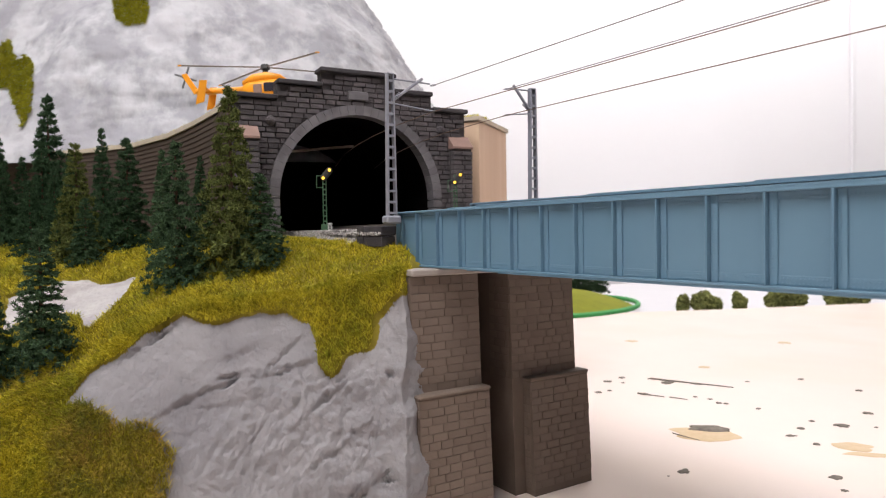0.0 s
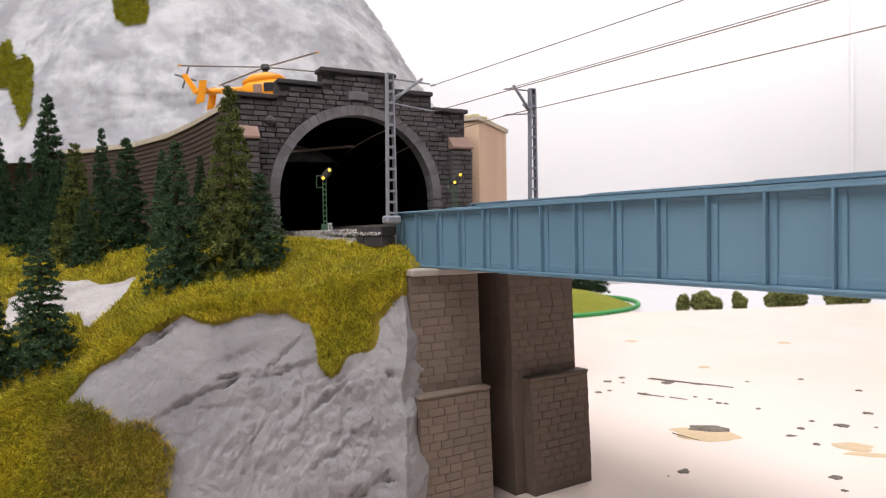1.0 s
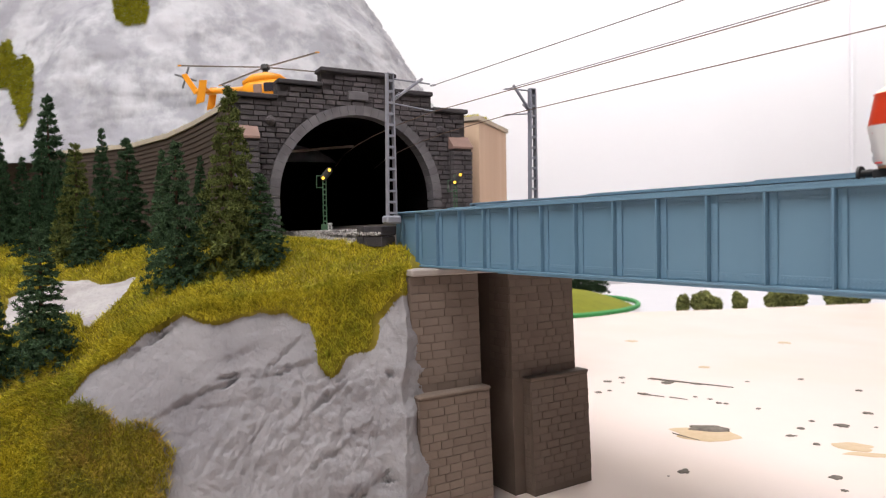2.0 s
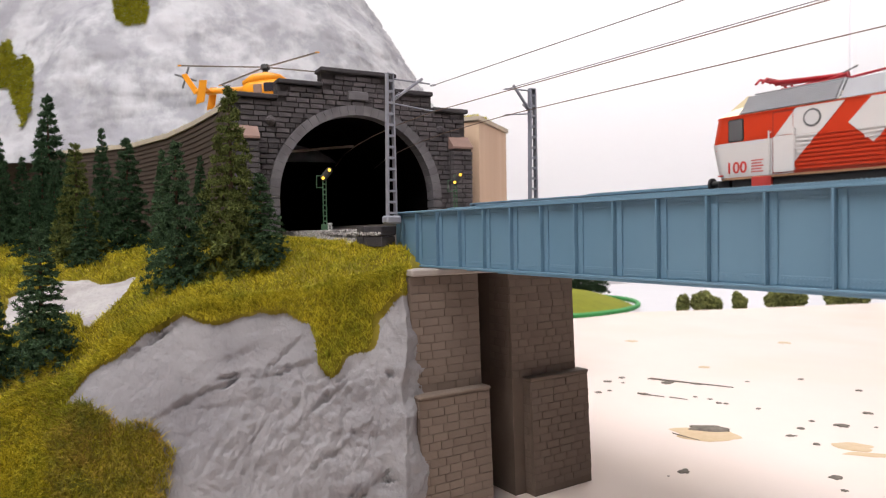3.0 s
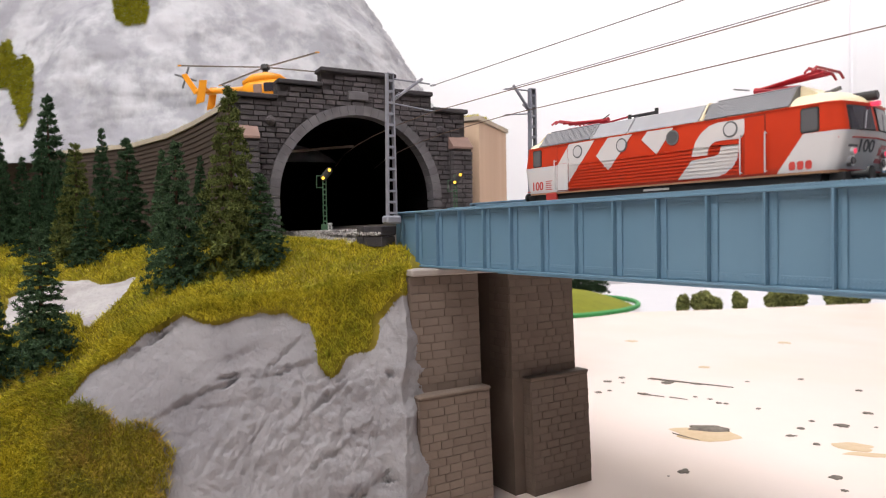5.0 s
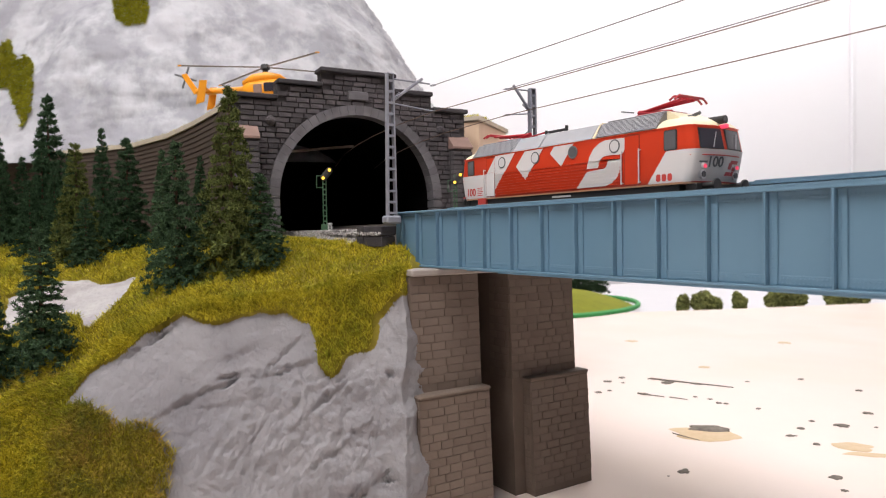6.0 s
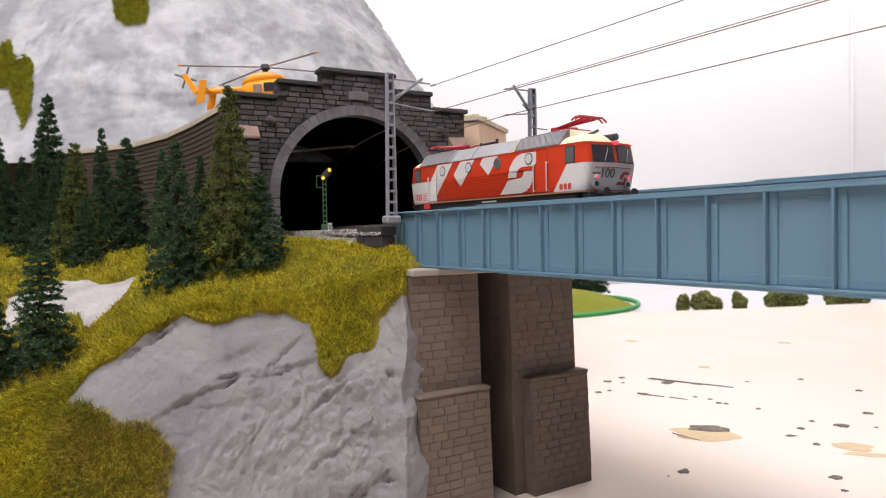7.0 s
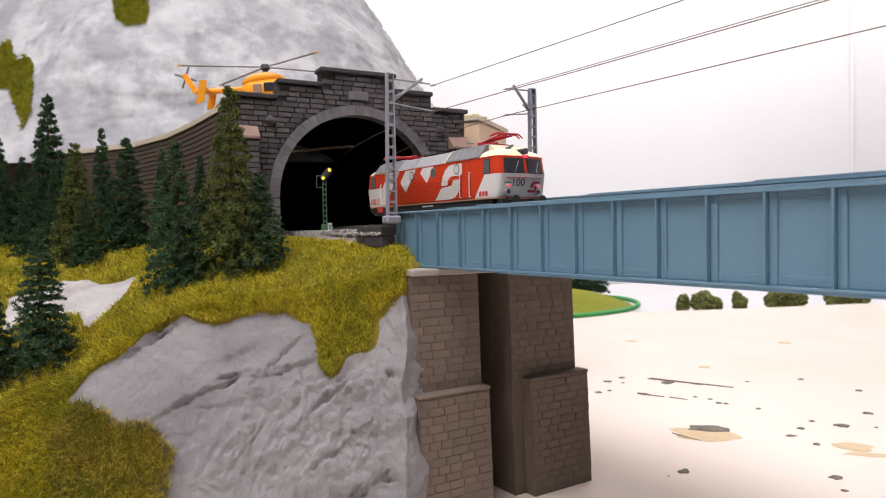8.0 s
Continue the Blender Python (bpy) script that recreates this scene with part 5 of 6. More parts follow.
    for u0, u1 in ((0.0060, 0.0117), (0.1538, 0.1597)):
        w = part("cab_window", side_plate(bmesh.new(), rect(u0 - 0.0005, u1 + 0.0005, 0.0272, 0.0362, 0.0006), 0.0003), BLACK, loco, "side cab window in a black seal")
        part("pane", side_plate(bmesh.new(), rect(u0, u1, 0.0277, 0.0357, 0.0005), 0.00045), GLASSGREY, w)
    # trailing front, as seen at the near end, and the same at the leading end
    for turn in (0, 1):
        spin = Matrix.Translation((BODY, 0, 0)) @ Matrix.Rotation(math.pi, 4, "Z") if turn else Matrix()

        def front(name, corners, mat, parent, proud, label=""):
            bm = front_plate(bmesh.new(), corners, proud)
            bmesh.ops.transform(bm, matrix=spin, verts=bm.verts)
            return part(name, bm, mat, parent, label)

        for sgn in (-1, 1):
            a, b = (0.0016, 0.0143) if sgn > 0 else (-0.0143, -0.0016)
            c, e = (a, b - 0.0006) if sgn > 0 else (a + 0.0006, b)
            seal = front("windscreen", [(a - 0.0004, 0.0271), (b + 0.0004, 0.0271), (e + 0.0004, 0.0362), (c - 0.0004, 0.0362)], BLACK, loco, 0.0002, "dark cab windscreen with a black seal")
            front("pane", [(a, 0.0275), (b, 0.0275), (e, 0.0358), (c, 0.0358)], GLASSDARK, seal, 0.0004)
            # wiper
            y = 0.5 * (a + b)
            bm = tube(bmesh.new(), (nose_u(y, 0.028) + 0.0009, y, 0.0278), (nose_u(y + 0.003, 0.0345) + 0.0009, y + 0.003, 0.0345), 0.00018, n=5)
            bmesh.ops.transform(bm, matrix=spin, verts=bm.verts)
            part("wiper", bm, ROOFGREY, loco, "thin windscreen wiper")
            for z, mat, r, nm in ((0.0197, TAILRED if not turn else WARNRED, 0.0009, "tail_lamp"), (0.0163, GLASSDARK, 0.0014, "headlamp")):
                y = sgn * 0.0114
                u = nose_u(y, z)
                bm = tube(bmesh.new(), (u - 0.0005, y, z), (u + 0.0010, y, z), r + 0.0006, n=16)
                bmesh.ops.transform(bm, matrix=spin, verts=bm.verts)
                rim = part(nm, bm, WHITEPAINT if nm == "tail_lamp" else CHROME, loco, "round lamp housing in the cab front", 0.6)
                bm = tube(bmesh.new(), (u + 0.0006, y, z), (u + 0.0013, y, z), r, n=16)
                bmesh.ops.transform(bm, matrix=spin, verts=bm.verts)
                part("lens", bm, mat, rim, "lit red lens" if mat is TAILRED else "dark glass lens", 0.6)
            # buffers
            y = sgn * 0.0101
            bm = tube(bmesh.new(), (BODY - 0.003, y, 0.0115), (BODY + 0.0072, y, 0.0115), 0.0013, n=12)
            tube(bm, (BODY + 0.0072, y, 0.0115), (BODY + 0.0082, y, 0.0115), 0.0027, n=16)
            bmesh.ops.transform(bm, matrix=spin, verts=bm.verts)
            part("buffer", bm, BLACK, loco, "round black buffer", 0.6)
        front("trim_bar", [(-0.0178, 0.0243), (0.0178, 0.0243), (0.0178, 0.0247), (-0.0178, 0.0247)], LETTER, loco, 0.0007, "thin red rail across the front")
        front("skirt_line", [(-0.0160, 0.0128), (0.0160, 0.0128), (0.0160, 0.0134), (-0.0160, 0.0134)], LETTER, loco, 0.0003)
        for w in ([(0.0098, 0.0160), (0.0128, 0.0160), (0.0146, 0.0180), (0.0112, 0.0180)], [(0.0108, 0.0182), (0.0138, 0.0182), (0.0142, 0.0198), (0.0114, 0.0198)],
                  [(0.0072, 0.0188), (0.0100, 0.0188), (0.0110, 0.0216), (0.0080, 0.0216)], [(0.0090, 0.0212), (0.0150, 0.0212), (0.0158, 0.0227), (0.0094, 0.0227)],
                  [(0.0050, 0.0160), (0.0098, 0.0160), (0.0102, 0.0176), (0.0060, 0.0176)]):
            front("front_emblem", [(y - 0.003, z) for y, z in w], WARNRED, loco, 0.0003, "dark red emblem shape")
        front("caption_bar", [(-0.0142, 0.0212), (-0.0095, 0.0212), (-0.0095, 0.0220), (-0.0142, 0.0220)], DARKGREY, loco, 0.0003)
        text_plate("front_number", "100", 0.0062, DARKGREY, loco, spin, "number 100 on the front", lambda c: Vector((nose_u(c.x - 0.0098, c.y + 0.0184) + 0.0003 + c.z, c.x - 0.0098, c.y + 0.0184)))
        # roof lamp
        bm = tube(bmesh.new(), (BODY - 0.006, 0, 0.0403), (BODY + 0.0052, 0, 0.0402), 0.0018, n=16)
        bmesh.ops.transform(bm, matrix=spin, verts=bm.verts)
        lamp = part("roof_lamp", bm, BLACK, loco, "round top lamp over the windscreens", 0.6)
        bm = tube(bmesh.new(), (BODY + 0.0048, 0, 0.0402), (BODY + 0.0055, 0, 0.0402), 0.0013, n=16)
        bmesh.ops.transform(bm, matrix=spin, verts=bm.verts)
        part("lens", bm, GLASSGREY, lamp, "", 0.6)
        bm = bmesh.new()
        tube(bm, (BODY + 0.002, 0, 0.0372), (BODY + 0.0062, 0, 0.0372), 0.0009, n=12)
        bmesh.ops.transform(bm, matrix=spin, verts=bm.verts)
        part("upper_tail_lamp", bm, TAILRED if not turn else WARNRED, loco, "red lamp below the top lamp", 0.6)
        # coupling hook and hoses
        bm = box(bmesh.new(), BODY - 0.002, BODY + 0.006, -0.0016, 0.0016, 0.0070, 0.0100, 0.0004)
        box(bm, BODY - 0.002, BODY + 0.0035, -0.0060, -0.0045, 0.0050, 0.0118, 0.0003)
        bmesh.ops.transform(bm, matrix=spin, verts=bm.verts)
        part("coupler", bm, BLACK, loco, "black coupling under the buffer beam")
        bm = box(bmesh.new(), BODY - 0.004, BODY + 0.0016, -0.0155, 0.0155, 0.0090, 0.0124, 0.0004)
        bmesh.ops.transform(bm, matrix=spin, verts=bm.verts)
        part("buffer_beam", bm, BLACK, loco)
        # aerial and horn on the cab roof
        bm = box(bmesh.new(), BODY - 0.0165, BODY - 0.0105, -0.002, 0.002, 0.0418, 0.0444, 0.0006)
        tube(bm, (BODY - 0.0125, 0, 0.0438), (BODY - 0.0075, 0, 0.0450), 0.0008, n=8)
        bmesh.ops.transform(bm, matrix=spin, verts=bm.verts)
        part("horn", bm, DARKGREY, loco, "small grey horn on the roof")
    # side writing
    m = lambda u, z: Matrix(((1, 0, 0, u), (0, 0, -1, -0.01872), (0, 1, 0, z), (0, 0, 0, 1)))
    text_plate("side_number", "100", 0.0062, LETTER, loco, m(0.0044, 0.0136), "red number 100 on the cab side")
    for k in range(5):
        part("caption_bar", side_plate(bmesh.new(), rect(0.0155, 0.0205 - 0.0008 * (k % 2), 0.0146 + k * 0.0011, 0.0150 + k * 0.0011), 0.0003), LETTER, loco)
    part("caption_bar", side_plate(bmesh.new(), rect(0.0008, 0.0030, 0.0138, 0.0144), 0.0003), LETTER, loco)
    for k in range(3):
        u = 0.1490 + k * 0.0031
        part("owner_mark", side_plate(bmesh.new(), rect(u, u + 0.0024, 0.0140, 0.0172, 0.0006), 0.0003), LETTER, loco, "small dark red owner mark")
    # roof hatches, grey, with louvres at both ends
    for u0, u1, louvre in ((0.0105, 0.0475, True), (0.0490, 0.0705, False), (0.0718, 0.1096, False), (0.1122, 0.1492, True)):
        bm = bmesh.new()
        sec = [(-0.0186, 0.0378), (-0.0128, 0.0452), (-0.0102, 0.0458), (0.0102, 0.0458), (0.0128, 0.0452), (0.0186, 0.0378)]
        a = [bm.verts.new((u0 if not louvre or u0 > 0.05 else u0 + (z - 0.039) * 0.4, y, z)) for y, z in sec]
        b = [bm.verts.new((u1, y, z)) for y, z in sec]
        bm.faces.new(a)
        bm.faces.new(b[::-1])
        for i in range(6):
            bm.faces.new((a[i], b[i], b[(i + 1) % 6], a[(i + 1) % 6]))
        hatch = part("louvre_box" if louvre else "roof_hatch", bm, SLOTGREY if louvre else ROOFGREY, loco, "grey louvred roof section" if louvre else "plain grey roof hatch")
        if louvre:
            for k in range(11):
                t = (k + 0.5) / 11
                for sgn in (-1, 1):
                    y, z = sgn * (0.0187 - 0.0057 * t), 0.0379 + 0.0073 * t
                    part("slat", box(bmesh.new(), u0 + 0.0006, u1, -0.0003, 0.0003, -0.00022, 0.00022, m=Matrix.Translation((0, y, z)) @ Matrix.Rotation(sgn * 0.6, 4, "X")), ROOFGREY, hatch)
            part("lid", boxed(u0 + 0.0025, u1 + 0.0004, -0.0122, 0.0122, 0.0456, 0.0462, 0.0002), ROOFGREY, hatch)
    for u, way in ((0.1493, 1), (0.0104, -1)):
        bm = prism(bmesh.new(), [(u, 0.0386), (u, 0.0460), (u + way * 0.0012, 0.0458), (u + way * 0.0085, 0.0412), (u + way * 0.0085, 0.0386)], -0.0112, 0.0112)
        part("hatch_end", bm, CREAM, loco, "cream sloping end of the roof hatch")
    for u in (0.0482, 0.0711, 0.1109):
        bm = bmesh.new()
        prism(bm, [(u - 0.0007, 0.0388), (u + 0.0007, 0.0388), (u + 0.0007, 0.0396), (u - 0.0007, 0.0396)], -0.0172, 0.0172)
        prism(bm, [(u - 0.0004, 0.0452), (u + 0.0004, 0.0452), (u + 0.0004, 0.0460), (u - 0.0004, 0.0460)], -0.0118, 0.0118)
        for sgn in (-1, 1):
            tube(bm, (u, sgn * 0.0186, 0.0379), (u, sgn * 0.0129, 0.0453), 0.0004, n=6)
        part("roof_joint", bm, CREAM if u > 0.1 else ROOFGREY, loco, "raised joint strip between the hatches")
    # pantographs
    for base, way in ((0.0300, -1), (0.1370, 1)):
        up = 0.0 if way < 0 else 0.12
        p = part("pantograph", boxed(base - 0.009, base + 0.009, -0.0075, 0.0075, 0.0466, 0.0474, 0.0002), WARNRED, loco, "crimson single-arm pantograph")
        for sgn in (-1, 1):
            for du in (-0.0085, 0.0085):
                part("insulator", tube(bmesh.new(), (base + du, sgn * 0.0072, 0.0455), (base + du, sgn * 0.0072, 0.0470), 0.0011, n=8), WARNRED, p)
        knee = (base - way * 0.0130, 0, 0.0496 + 0.0012 * up)
        head = (base + way * 0.0155, 0, 0.0512 + 0.0060 * up)
        part("lower_arm", tube(bmesh.new(), (base + way * 0.0060, 0, 0.0474), knee, 0.0014), WARNRED, p)
        bm = tube(bmesh.new(), knee, head, 0.0009)
        for sgn in (-1, 1):
            tube(bm, knee, (head[0], sgn * 0.0045, head[2]), 0.0006, n=6)
        part("upper_arm", bm, WARNRED, p)
        part("coupling_rod", tube(bmesh.new(), (base - way * 0.002, 0.001, 0.0475), (knee[0] + way * 0.003, 0.001, knee[2] + 0.0004), 0.0004, n=6), WARNRED, p)
        for du in (-0.0014, 0.0014):
            bm = tube(bmesh.new(), (head[0] + du, -0.0085, head[2] + 0.0008), (head[0] + du, 0.0085, head[2] + 0.0008), 0.0006, n=6)
            for sgn in (-1, 1):
                tube(bm, (head[0] + du, sgn * 0.0085, head[2] + 0.0008), (head[0] + du, sgn * 0.0115, head[2] - 0.0012), 0.0005, n=6)
            part("contact_strip", bm, WARNRED, p)
        part("bow", tube(bmesh.new(), (knee[0], -0.004, knee[2]), (knee[0] - way * 0.006, -0.006, knee[2] + 0.0012), 0.0003, n=6), DARKGREY, p)
    # roof cable and insulators
    bm = tube(bmesh.new(), (0.040, 0.0, 0.0480), (0.0570, 0.0, 0.0492), 0.0005, n=6)
    part("roof_cable", bm, WARNRED, loco, "red high-voltage rod on the roof")
    bm = tube(bmesh.new(), (0.0600, 0, 0.0488), (0.0735, 0, 0.0488), 0.0008, n=8)
    tube(bm, (0.0570, 0, 0.0455), (0.0570, 0, 0.0500), 0.0009, n=8)
    tube(bm, (0.0735, 0, 0.0455), (0.0735, 0, 0.0508), 0.0009, n=8)
    tube(bm, (0.0560, 0, 0.0492), (0.0600, 0, 0.0490), 0.0005, n=6)
    part("breaker", bm, BLACK, loco, "black roof circuit breaker")
    # underframe, bogies, wheels
    bm = boxed(0.006, BODY - 0.006, -0.0172, 0.0172, 0.0062, 0.0124, 0.0006)
    part("underframe", bm, BLACK, loco, "black underframe below the body")
    part("number_bar", boxed(0.0800, 0.0940, -0.01745, -0.0172, 0.0102, 0.0112), PALELETTER, loco, "pale painted vehicle number bar")
    part("step_board", boxed(0.0155, 0.0235, -0.0186, -0.0160, 0.0085, 0.0128, 0.0002), LETTER, loco, "red step plate below the cab door")
    for c in (0.038, 0.128):
        bm = bmesh.new()
        for sgn in (-1, 1):
            prism(bm, [(c - 0.026, 0.0070), (c - 0.020, 0.0030), (c + 0.020, 0.0030), (c + 0.026, 0.0070), (c + 0.020, 0.0098), (c - 0.020, 0.0098)], sgn * 0.0148, sgn * 0.0132)
        bogie = part("bogie", bm, BLACK, loco, "black bogie side frames")
        for du in (-0.0167, 0.0167):
            for sgn in (-1, 1):
                bm = tube(bmesh.new(), (c + du, sgn * 0.0083, 0.0072), (c + du, sgn * 0.0113, 0.0072), 0.0072, n=24)
                part("wheel", bm, RAILSTEEL, bogie, "", 0.6)
    return loco


LOCO = build_locomotive()


# ---- marks and scraps on the bare table ----
def blob(name, x, y, rx, ry, turn, mat, label, thick=0.0016, lumps=1.0, seed=0):
    bm = bmesh.new()
    bmesh.ops.create_icosphere(bm, subdivisions=3, radius=1.0)
    for v in bm.verts:
        n = 1 + 0.45 * lumps * noise2(v.co.x * 1.6 + seed * 3.7, v.co.y * 1.6, seed)
        v.co = Vector((v.co.x * rx * n, v.co.y * ry * n, max(v.co.z, -0.2) * thick * (1 + 0.5 * noise2(v.co.x * 3, v.co.y * 3, seed))))
    o = part(name, bm, mat, None, "", 1.0)
    o.matrix_world = pose(x, y, TABLE_Z + thick * 0.15, 0, 0, turn)
    tagged(o, label, "scrap")


SCRAPS = [(-0.123, 0.3154, 0.0053, 0.0047), (-0.1219, 0.3304, 0.0033, 0.003), (-0.155, 0.3642, 0.0063, 0.0057), (-0.1604, 0.3938, 0.0051, 0.0046), (-0.1404, 0.3733, 0.0028, 0.0025), (-0.0469, 0.3815, 0.0033, 0.003),
          (-0.0311, 0.3857, 0.0033, 0.0029), (-0.0158, 0.378, 0.0039, 0.0035), (-0.0099, 0.3819, 0.0032, 0.0029), (0.0211, 0.3892, 0.0032, 0.0029), (0.0758, 0.3871, 0.0037, 0.0033), (0.0825, 0.3557, 0.0047, 0.0042),
          (0.0997, 0.3942, 0.0085, 0.0077), (0.1146, 0.3216, 0.0039, 0.0035), (0.0927, 0.4567, 0.0059, 0.0053), (0.1634, 0.2562, 0.0063, 0.0057), (0.1791, 0.2353, 0.0028, 0.0025), (0.092, 0.1778, 0.0056, 0.005),
          (0.0899, 0.1832, 0.0028, 0.0025), (0.0895, 0.3277, 0.0057, 0.003), (-0.057, 0.4926, 0.003, 0.0027), (-0.0264, 0.5532, 0.0046, 0.0041), (0.042, 0.5469, 0.0044, 0.004), (0.1201, 0.4126, 0.0025, 0.0022),
          (0.091, 0.1622, 0.0014, 0.0012), (-0.1356, 0.4156, 0.0036, 0.0033), (-0.1094, 0.4139, 0.0092, 0.0083), (-0.0851, 0.4358, 0.0064, 0.0058), (-0.0878, 0.3486, 0.0066, 0.0059)]
for k, (x, y, a, b) in enumerate(SCRAPS):
    blob("paint_scrap", x, y, 0.78 * a, 0.72 * b, 57, DARKMARK, "small dark scrap of dried paint on the board", min(0.0011, 0.3 * b), 1.3, k)
blob("glue_stain", 0.0425, 0.2752, 0.026, 0.020, 40, TANMARK, "tan dried glue stain on the board", 0.0005, 1.0, 31)
blob("dark_scrap", 0.0355, 0.2892, 0.0185, 0.0095, 50, DARKMARK, "dark scrap stuck on a glue stain", 0.0020, 1.0, 32)
blob("glue_stain", 0.1357, 0.3402, 0.017, 0.011, 42, TANMARK, "tan glue smear on the board", 0.0006, 0.9, 33)
blob("glue_stain", 0.1555, 0.3308, 0.022, 0.006, 42, TANMARK, "long tail of a tan glue smear", 0.0005, 0.8, 36)
blob("glue_stain", -0.1836, 0.7911, 0.009, 0.012, 57, TANMARK, "small tan stain on the board", 0.0005, 0.8, 34)
blob("glue_stain", -0.3417, 0.6208, 0.010, 0.010, 57, TANMARK, "small tan stain on the board", 0.0005, 0.8, 35)
blob("glue_stain", -0.1408, 0.5285, 0.008, 0.007, 57, TANMARK, "small tan stain on the board", 0.0005, 0.8, 37)
for a, b, wide in (((-0.1327, 0.4142), (-0.0476, 0.4516), 0.0011), ((-0.0923, 0.3428), (-0.0647, 0.3536), 0.0009), ((-0.0598, 0.3559), (-0.0419, 0.3633), 0.0007), ((0.0261, 0.2501), (0.0522, 0.2523), 0.0005)):
    bm = tube(bmesh.new(), (*a, TABLE_Z + 0.0012), (*b, TABLE_Z + 0.0008), wide, wide * 0.5)
    tagged(part("thin_stick", bm, DARKMARK), "thin dark stick lying on the board", "stick")


# ---- far end of the layout ----
def build_far_mound():
    bm = bmesh.new()
    n, m = 40, 16
    grid = []
    for i in range(n + 1):
        a = math.tau * i / n
        row = []
        for j in range(m + 1):
            t = j / m
            rad = 1 - t
            row.append(bm.verts.new((0.275 * rad * math.cos(a), 0.22 * rad * math.sin(a), 0.050 * (1 - rad ** 2) + 0.003 * noise2(rad * math.cos(a) * 4, rad * math.sin(a) * 4, 2.0))))
        grid.append(row)
    for i in range(n):
        for j in range(m):
            bm.faces.new((grid[i][j], grid[i + 1][j], grid[i + 1][j + 1], grid[i][j + 1]))
    bmesh.ops.remove_doubles(bm, verts=bm.verts, dist=1e-5)
    o = part("meadow", bm, FARGREEN, None, "", 1.2)
    o.matrix_world = pose(-0.842, 0.83, TABLE_Z, 0, 0, 92)
    tagged(o, "low green meadow board at the far end", "meadow", kind="structure")
    bm = bmesh.new()
    pts = [(0.288 * math.cos(a), 0.233 * math.sin(a), 0.004) for a in np.linspace(0, math.tau, 61)]
    for a, b in zip(pts, pts[1:]):
        tube(bm, a, b, 0.006, n=6)
    o = part("meadow_edge", bm, EDGEGREEN)
    o.matrix_world = pose(-0.842, 0.83, TABLE_Z, 0, 0, 92)
    tagged(o, "bright green rim of the meadow board", "edging", kind="structure")


build_far_mound()


def build_bush(x, y, w, h, seed):
    rng = random.Random(seed)
    b = thing("bush", "small olive green model bush beyond the table edge", "bush", pose(x, y, TABLE_Z - 0.020), "far bushes")
    part("stem", tube(bmesh.new(), (0, 0, -0.003), (0, 0, h * 0.6), 0.003, 0.001, 6), BARK, b)
    vs, fs = [], []
    for _ in range(900):
        a = Vector((rng.gauss(0, 1), rng.gauss(0, 1), rng.gauss(0, 1))).normalized() * rng.random() ** 0.4
        q = Vector((a.x * w, a.y * w, h * 0.55 + a.z * h * 0.5))
        q *= 1 + 0.35 * noise2(q.x * 60, q.y * 60, q.z * 60 + seed)
        s = 0.0045 * rng.uniform(0.6, 1.3)
        e = Vector((rng.gauss(0, 1), rng.gauss(0, 1), rng.gauss(0, 1))).normalized()
        o = e.orthogonal().normalized()
        g = e.cross(o)
        k = len(vs)
        vs += [q + e * s, q - e * s * 0.6 + o * s, q - e * s * 0.6 - o * s * 0.5 + g * s, q - e * s * 0.6 - o * s * 0.5 - g * s]
        fs += [(k, k + 1, k + 2), (k, k + 2, k + 3), (k, k + 3, k + 1), (k + 1, k + 3, k + 2)]
    me = bpy.data.meshes.new("crown")
    me.from_pydata(vs, [], fs)
    me.materials.append(BUSHLEAF)
    o = new("crown", me)
    o.parent = b


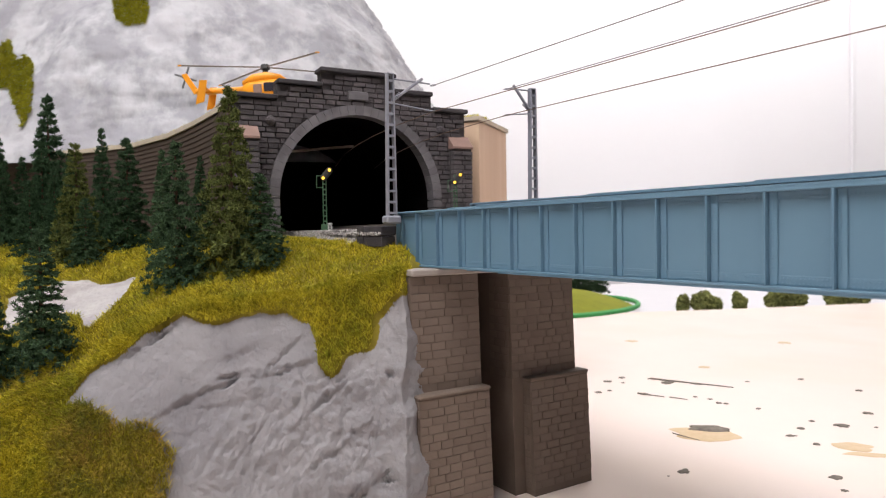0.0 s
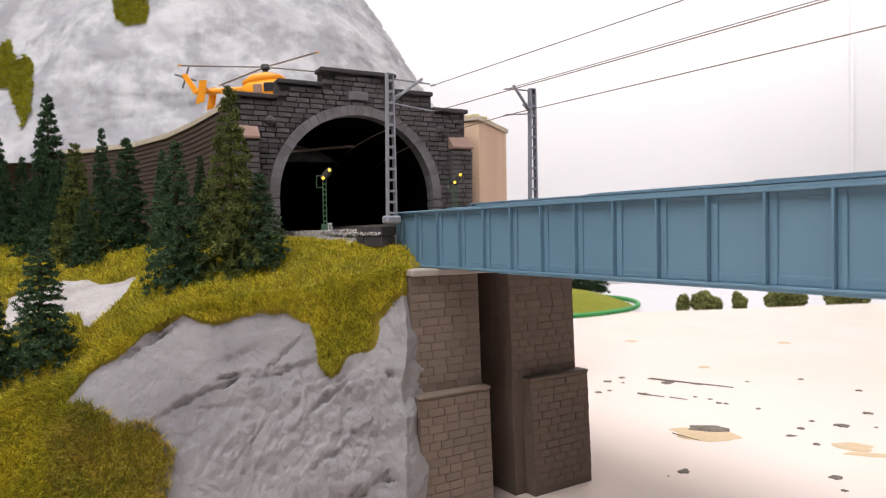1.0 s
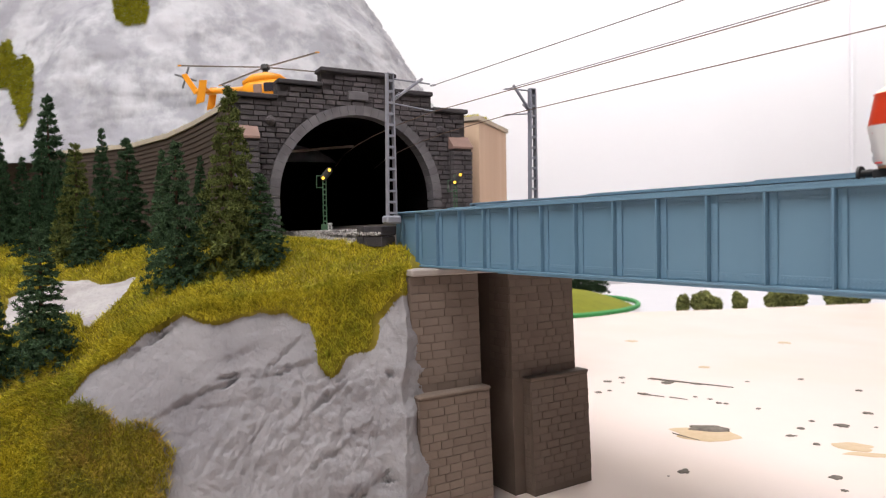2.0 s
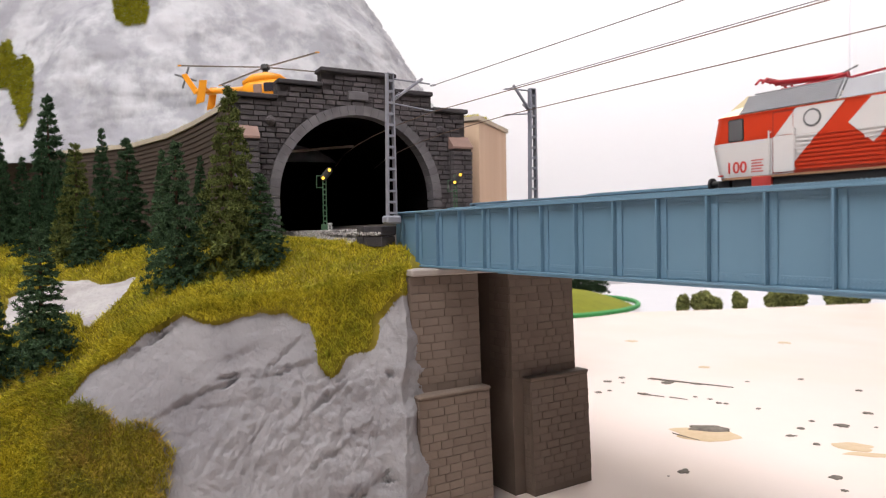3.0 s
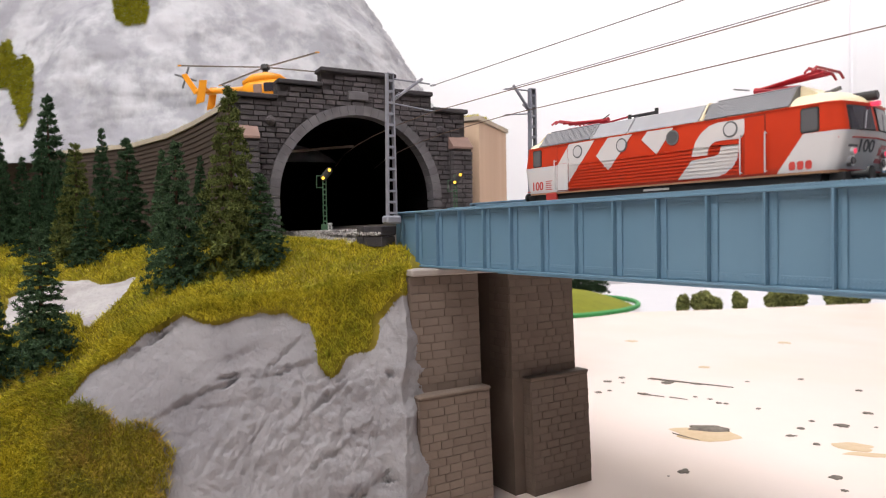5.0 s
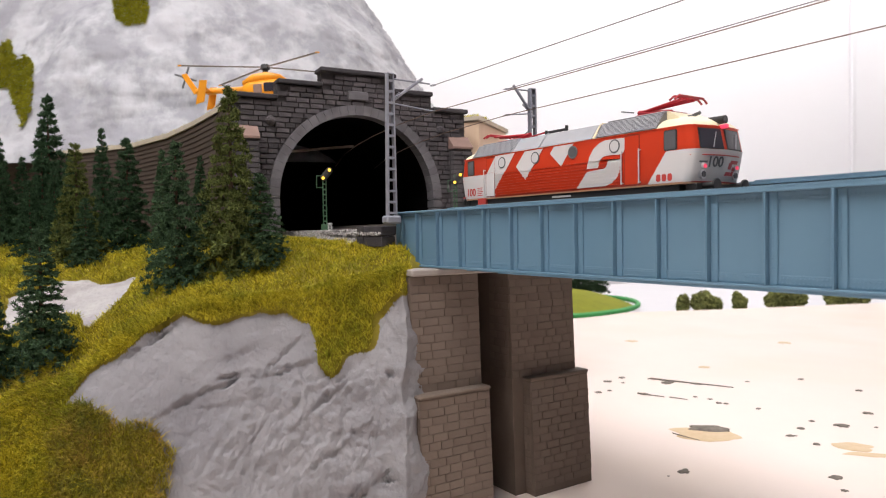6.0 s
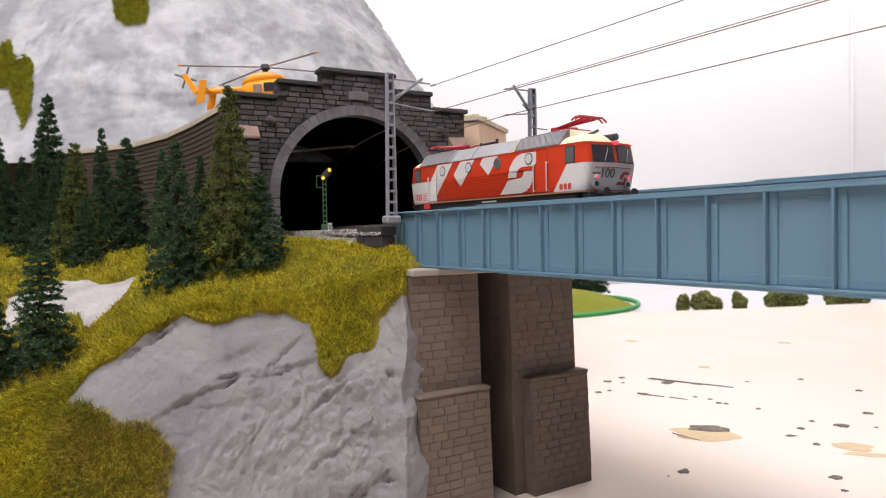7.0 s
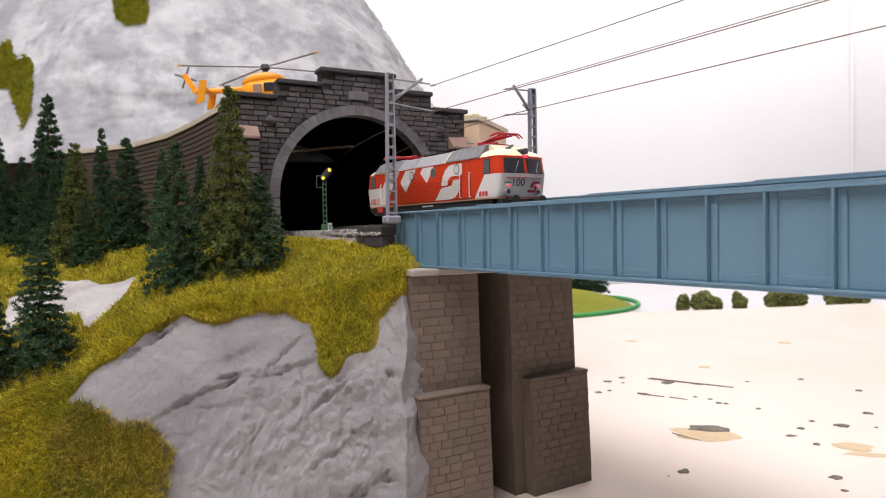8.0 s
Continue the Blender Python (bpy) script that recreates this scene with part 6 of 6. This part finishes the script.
# a lower shelf with greenery behind the board
tagged(part("back_shelf", boxed(-1.35, 0.1, 0.70, 1.98, TABLE_Z - 0.045, TABLE_Z - 0.020), material("pale_grey_shelf", (0.62, 0.61, 0.64), 0.7, second=(0.58, 0.57, 0.6), scale=6)),
       "pale grey shelf behind the layout board", "shelf", kind="structure")
for x, y in ((-1.25, 1.2), (-1.25, 1.9), (-0.3, 1.95)):
    tagged(part("shelf_leg", boxed(x - 0.03, x + 0.03, y - 0.03, y + 0.03, -1.10, TABLE_Z - 0.0451, 0.003), BIRCH), "square wooden leg under the back shelf", "leg", kind="structure")
for k, (x, y, w, h) in enumerate(((-0.620, 1.118, 0.013, 0.038), (-0.590, 1.150, 0.026, 0.050), (-0.572, 1.172, 0.016, 0.036), (-0.535, 1.215, 0.014, 0.044), (-0.512, 1.325, 0.025, 0.050),
                                   (-0.490, 1.365, 0.026, 0.054), (-0.440, 1.465, 0.026, 0.050), (-0.418, 1.515, 0.026, 0.046))):
    build_bush(x, y, w, h, 60 + k)
for x, y, h in ((-0.845, 1.00, 0.13), (-0.80, 1.02, 0.12)):
    tree = thing("spruce_tree", "dark green model spruce at the far meadow", "tree", pose(x, y, TABLE_Z + 0.03), "far spruces")
    for nm, me in zip(("trunk", "crown"), CROWNS[0]):
        o = new(nm, me)
        o.parent, o.scale = tree, (h * 1.1, h * 1.1, h)

# unseen ceiling panels added to hold the lamps, and a pale conduit on the far wall
for lx, ly, lz, sx, sy, watts in LAMPS:
    p = thing("added_ceiling_panel", "unseen white ceiling light panel added with its lamp", "ceiling light", ROOM @ pose(lx, ly, 0), "ceiling panels")
    part("frame", boxed(-sx / 2 - 0.03, sx / 2 + 0.03, -sy / 2 - 0.03, sy / 2 + 0.03, 1.47, 1.5, 0.004), WHITEPAINT, p)
    part("diffuser", boxed(-sx / 2, sx / 2, -sy / 2, sy / 2, 1.462, 1.4695), PANELLIGHT, p)


# ---- movement ----
RUN = [(0.0, 0.4235), (1.0, 0.3635), (2.0, 0.3035), (2.8, 0.2557), (3.5, 0.2145), (4.0, 0.1851), (4.5, 0.1557), (5.0, 0.1255), (5.8, 0.0768), (6.5, 0.0333), (7.0, 0.0025), (7.5, -0.0278)]


def motions():
    rows = [(t, pose(x, 0.0184, 0)) for t, x in RUN if t < 7.2]
    rows += [(7.5, pose(-0.0278, 0.0189, 0, 0, 0, -0.3)), (8.0, pose(-0.0670, 0.0206, 0, 0, 0, -0.9))]
    walk(LOCO, rows)


motions()
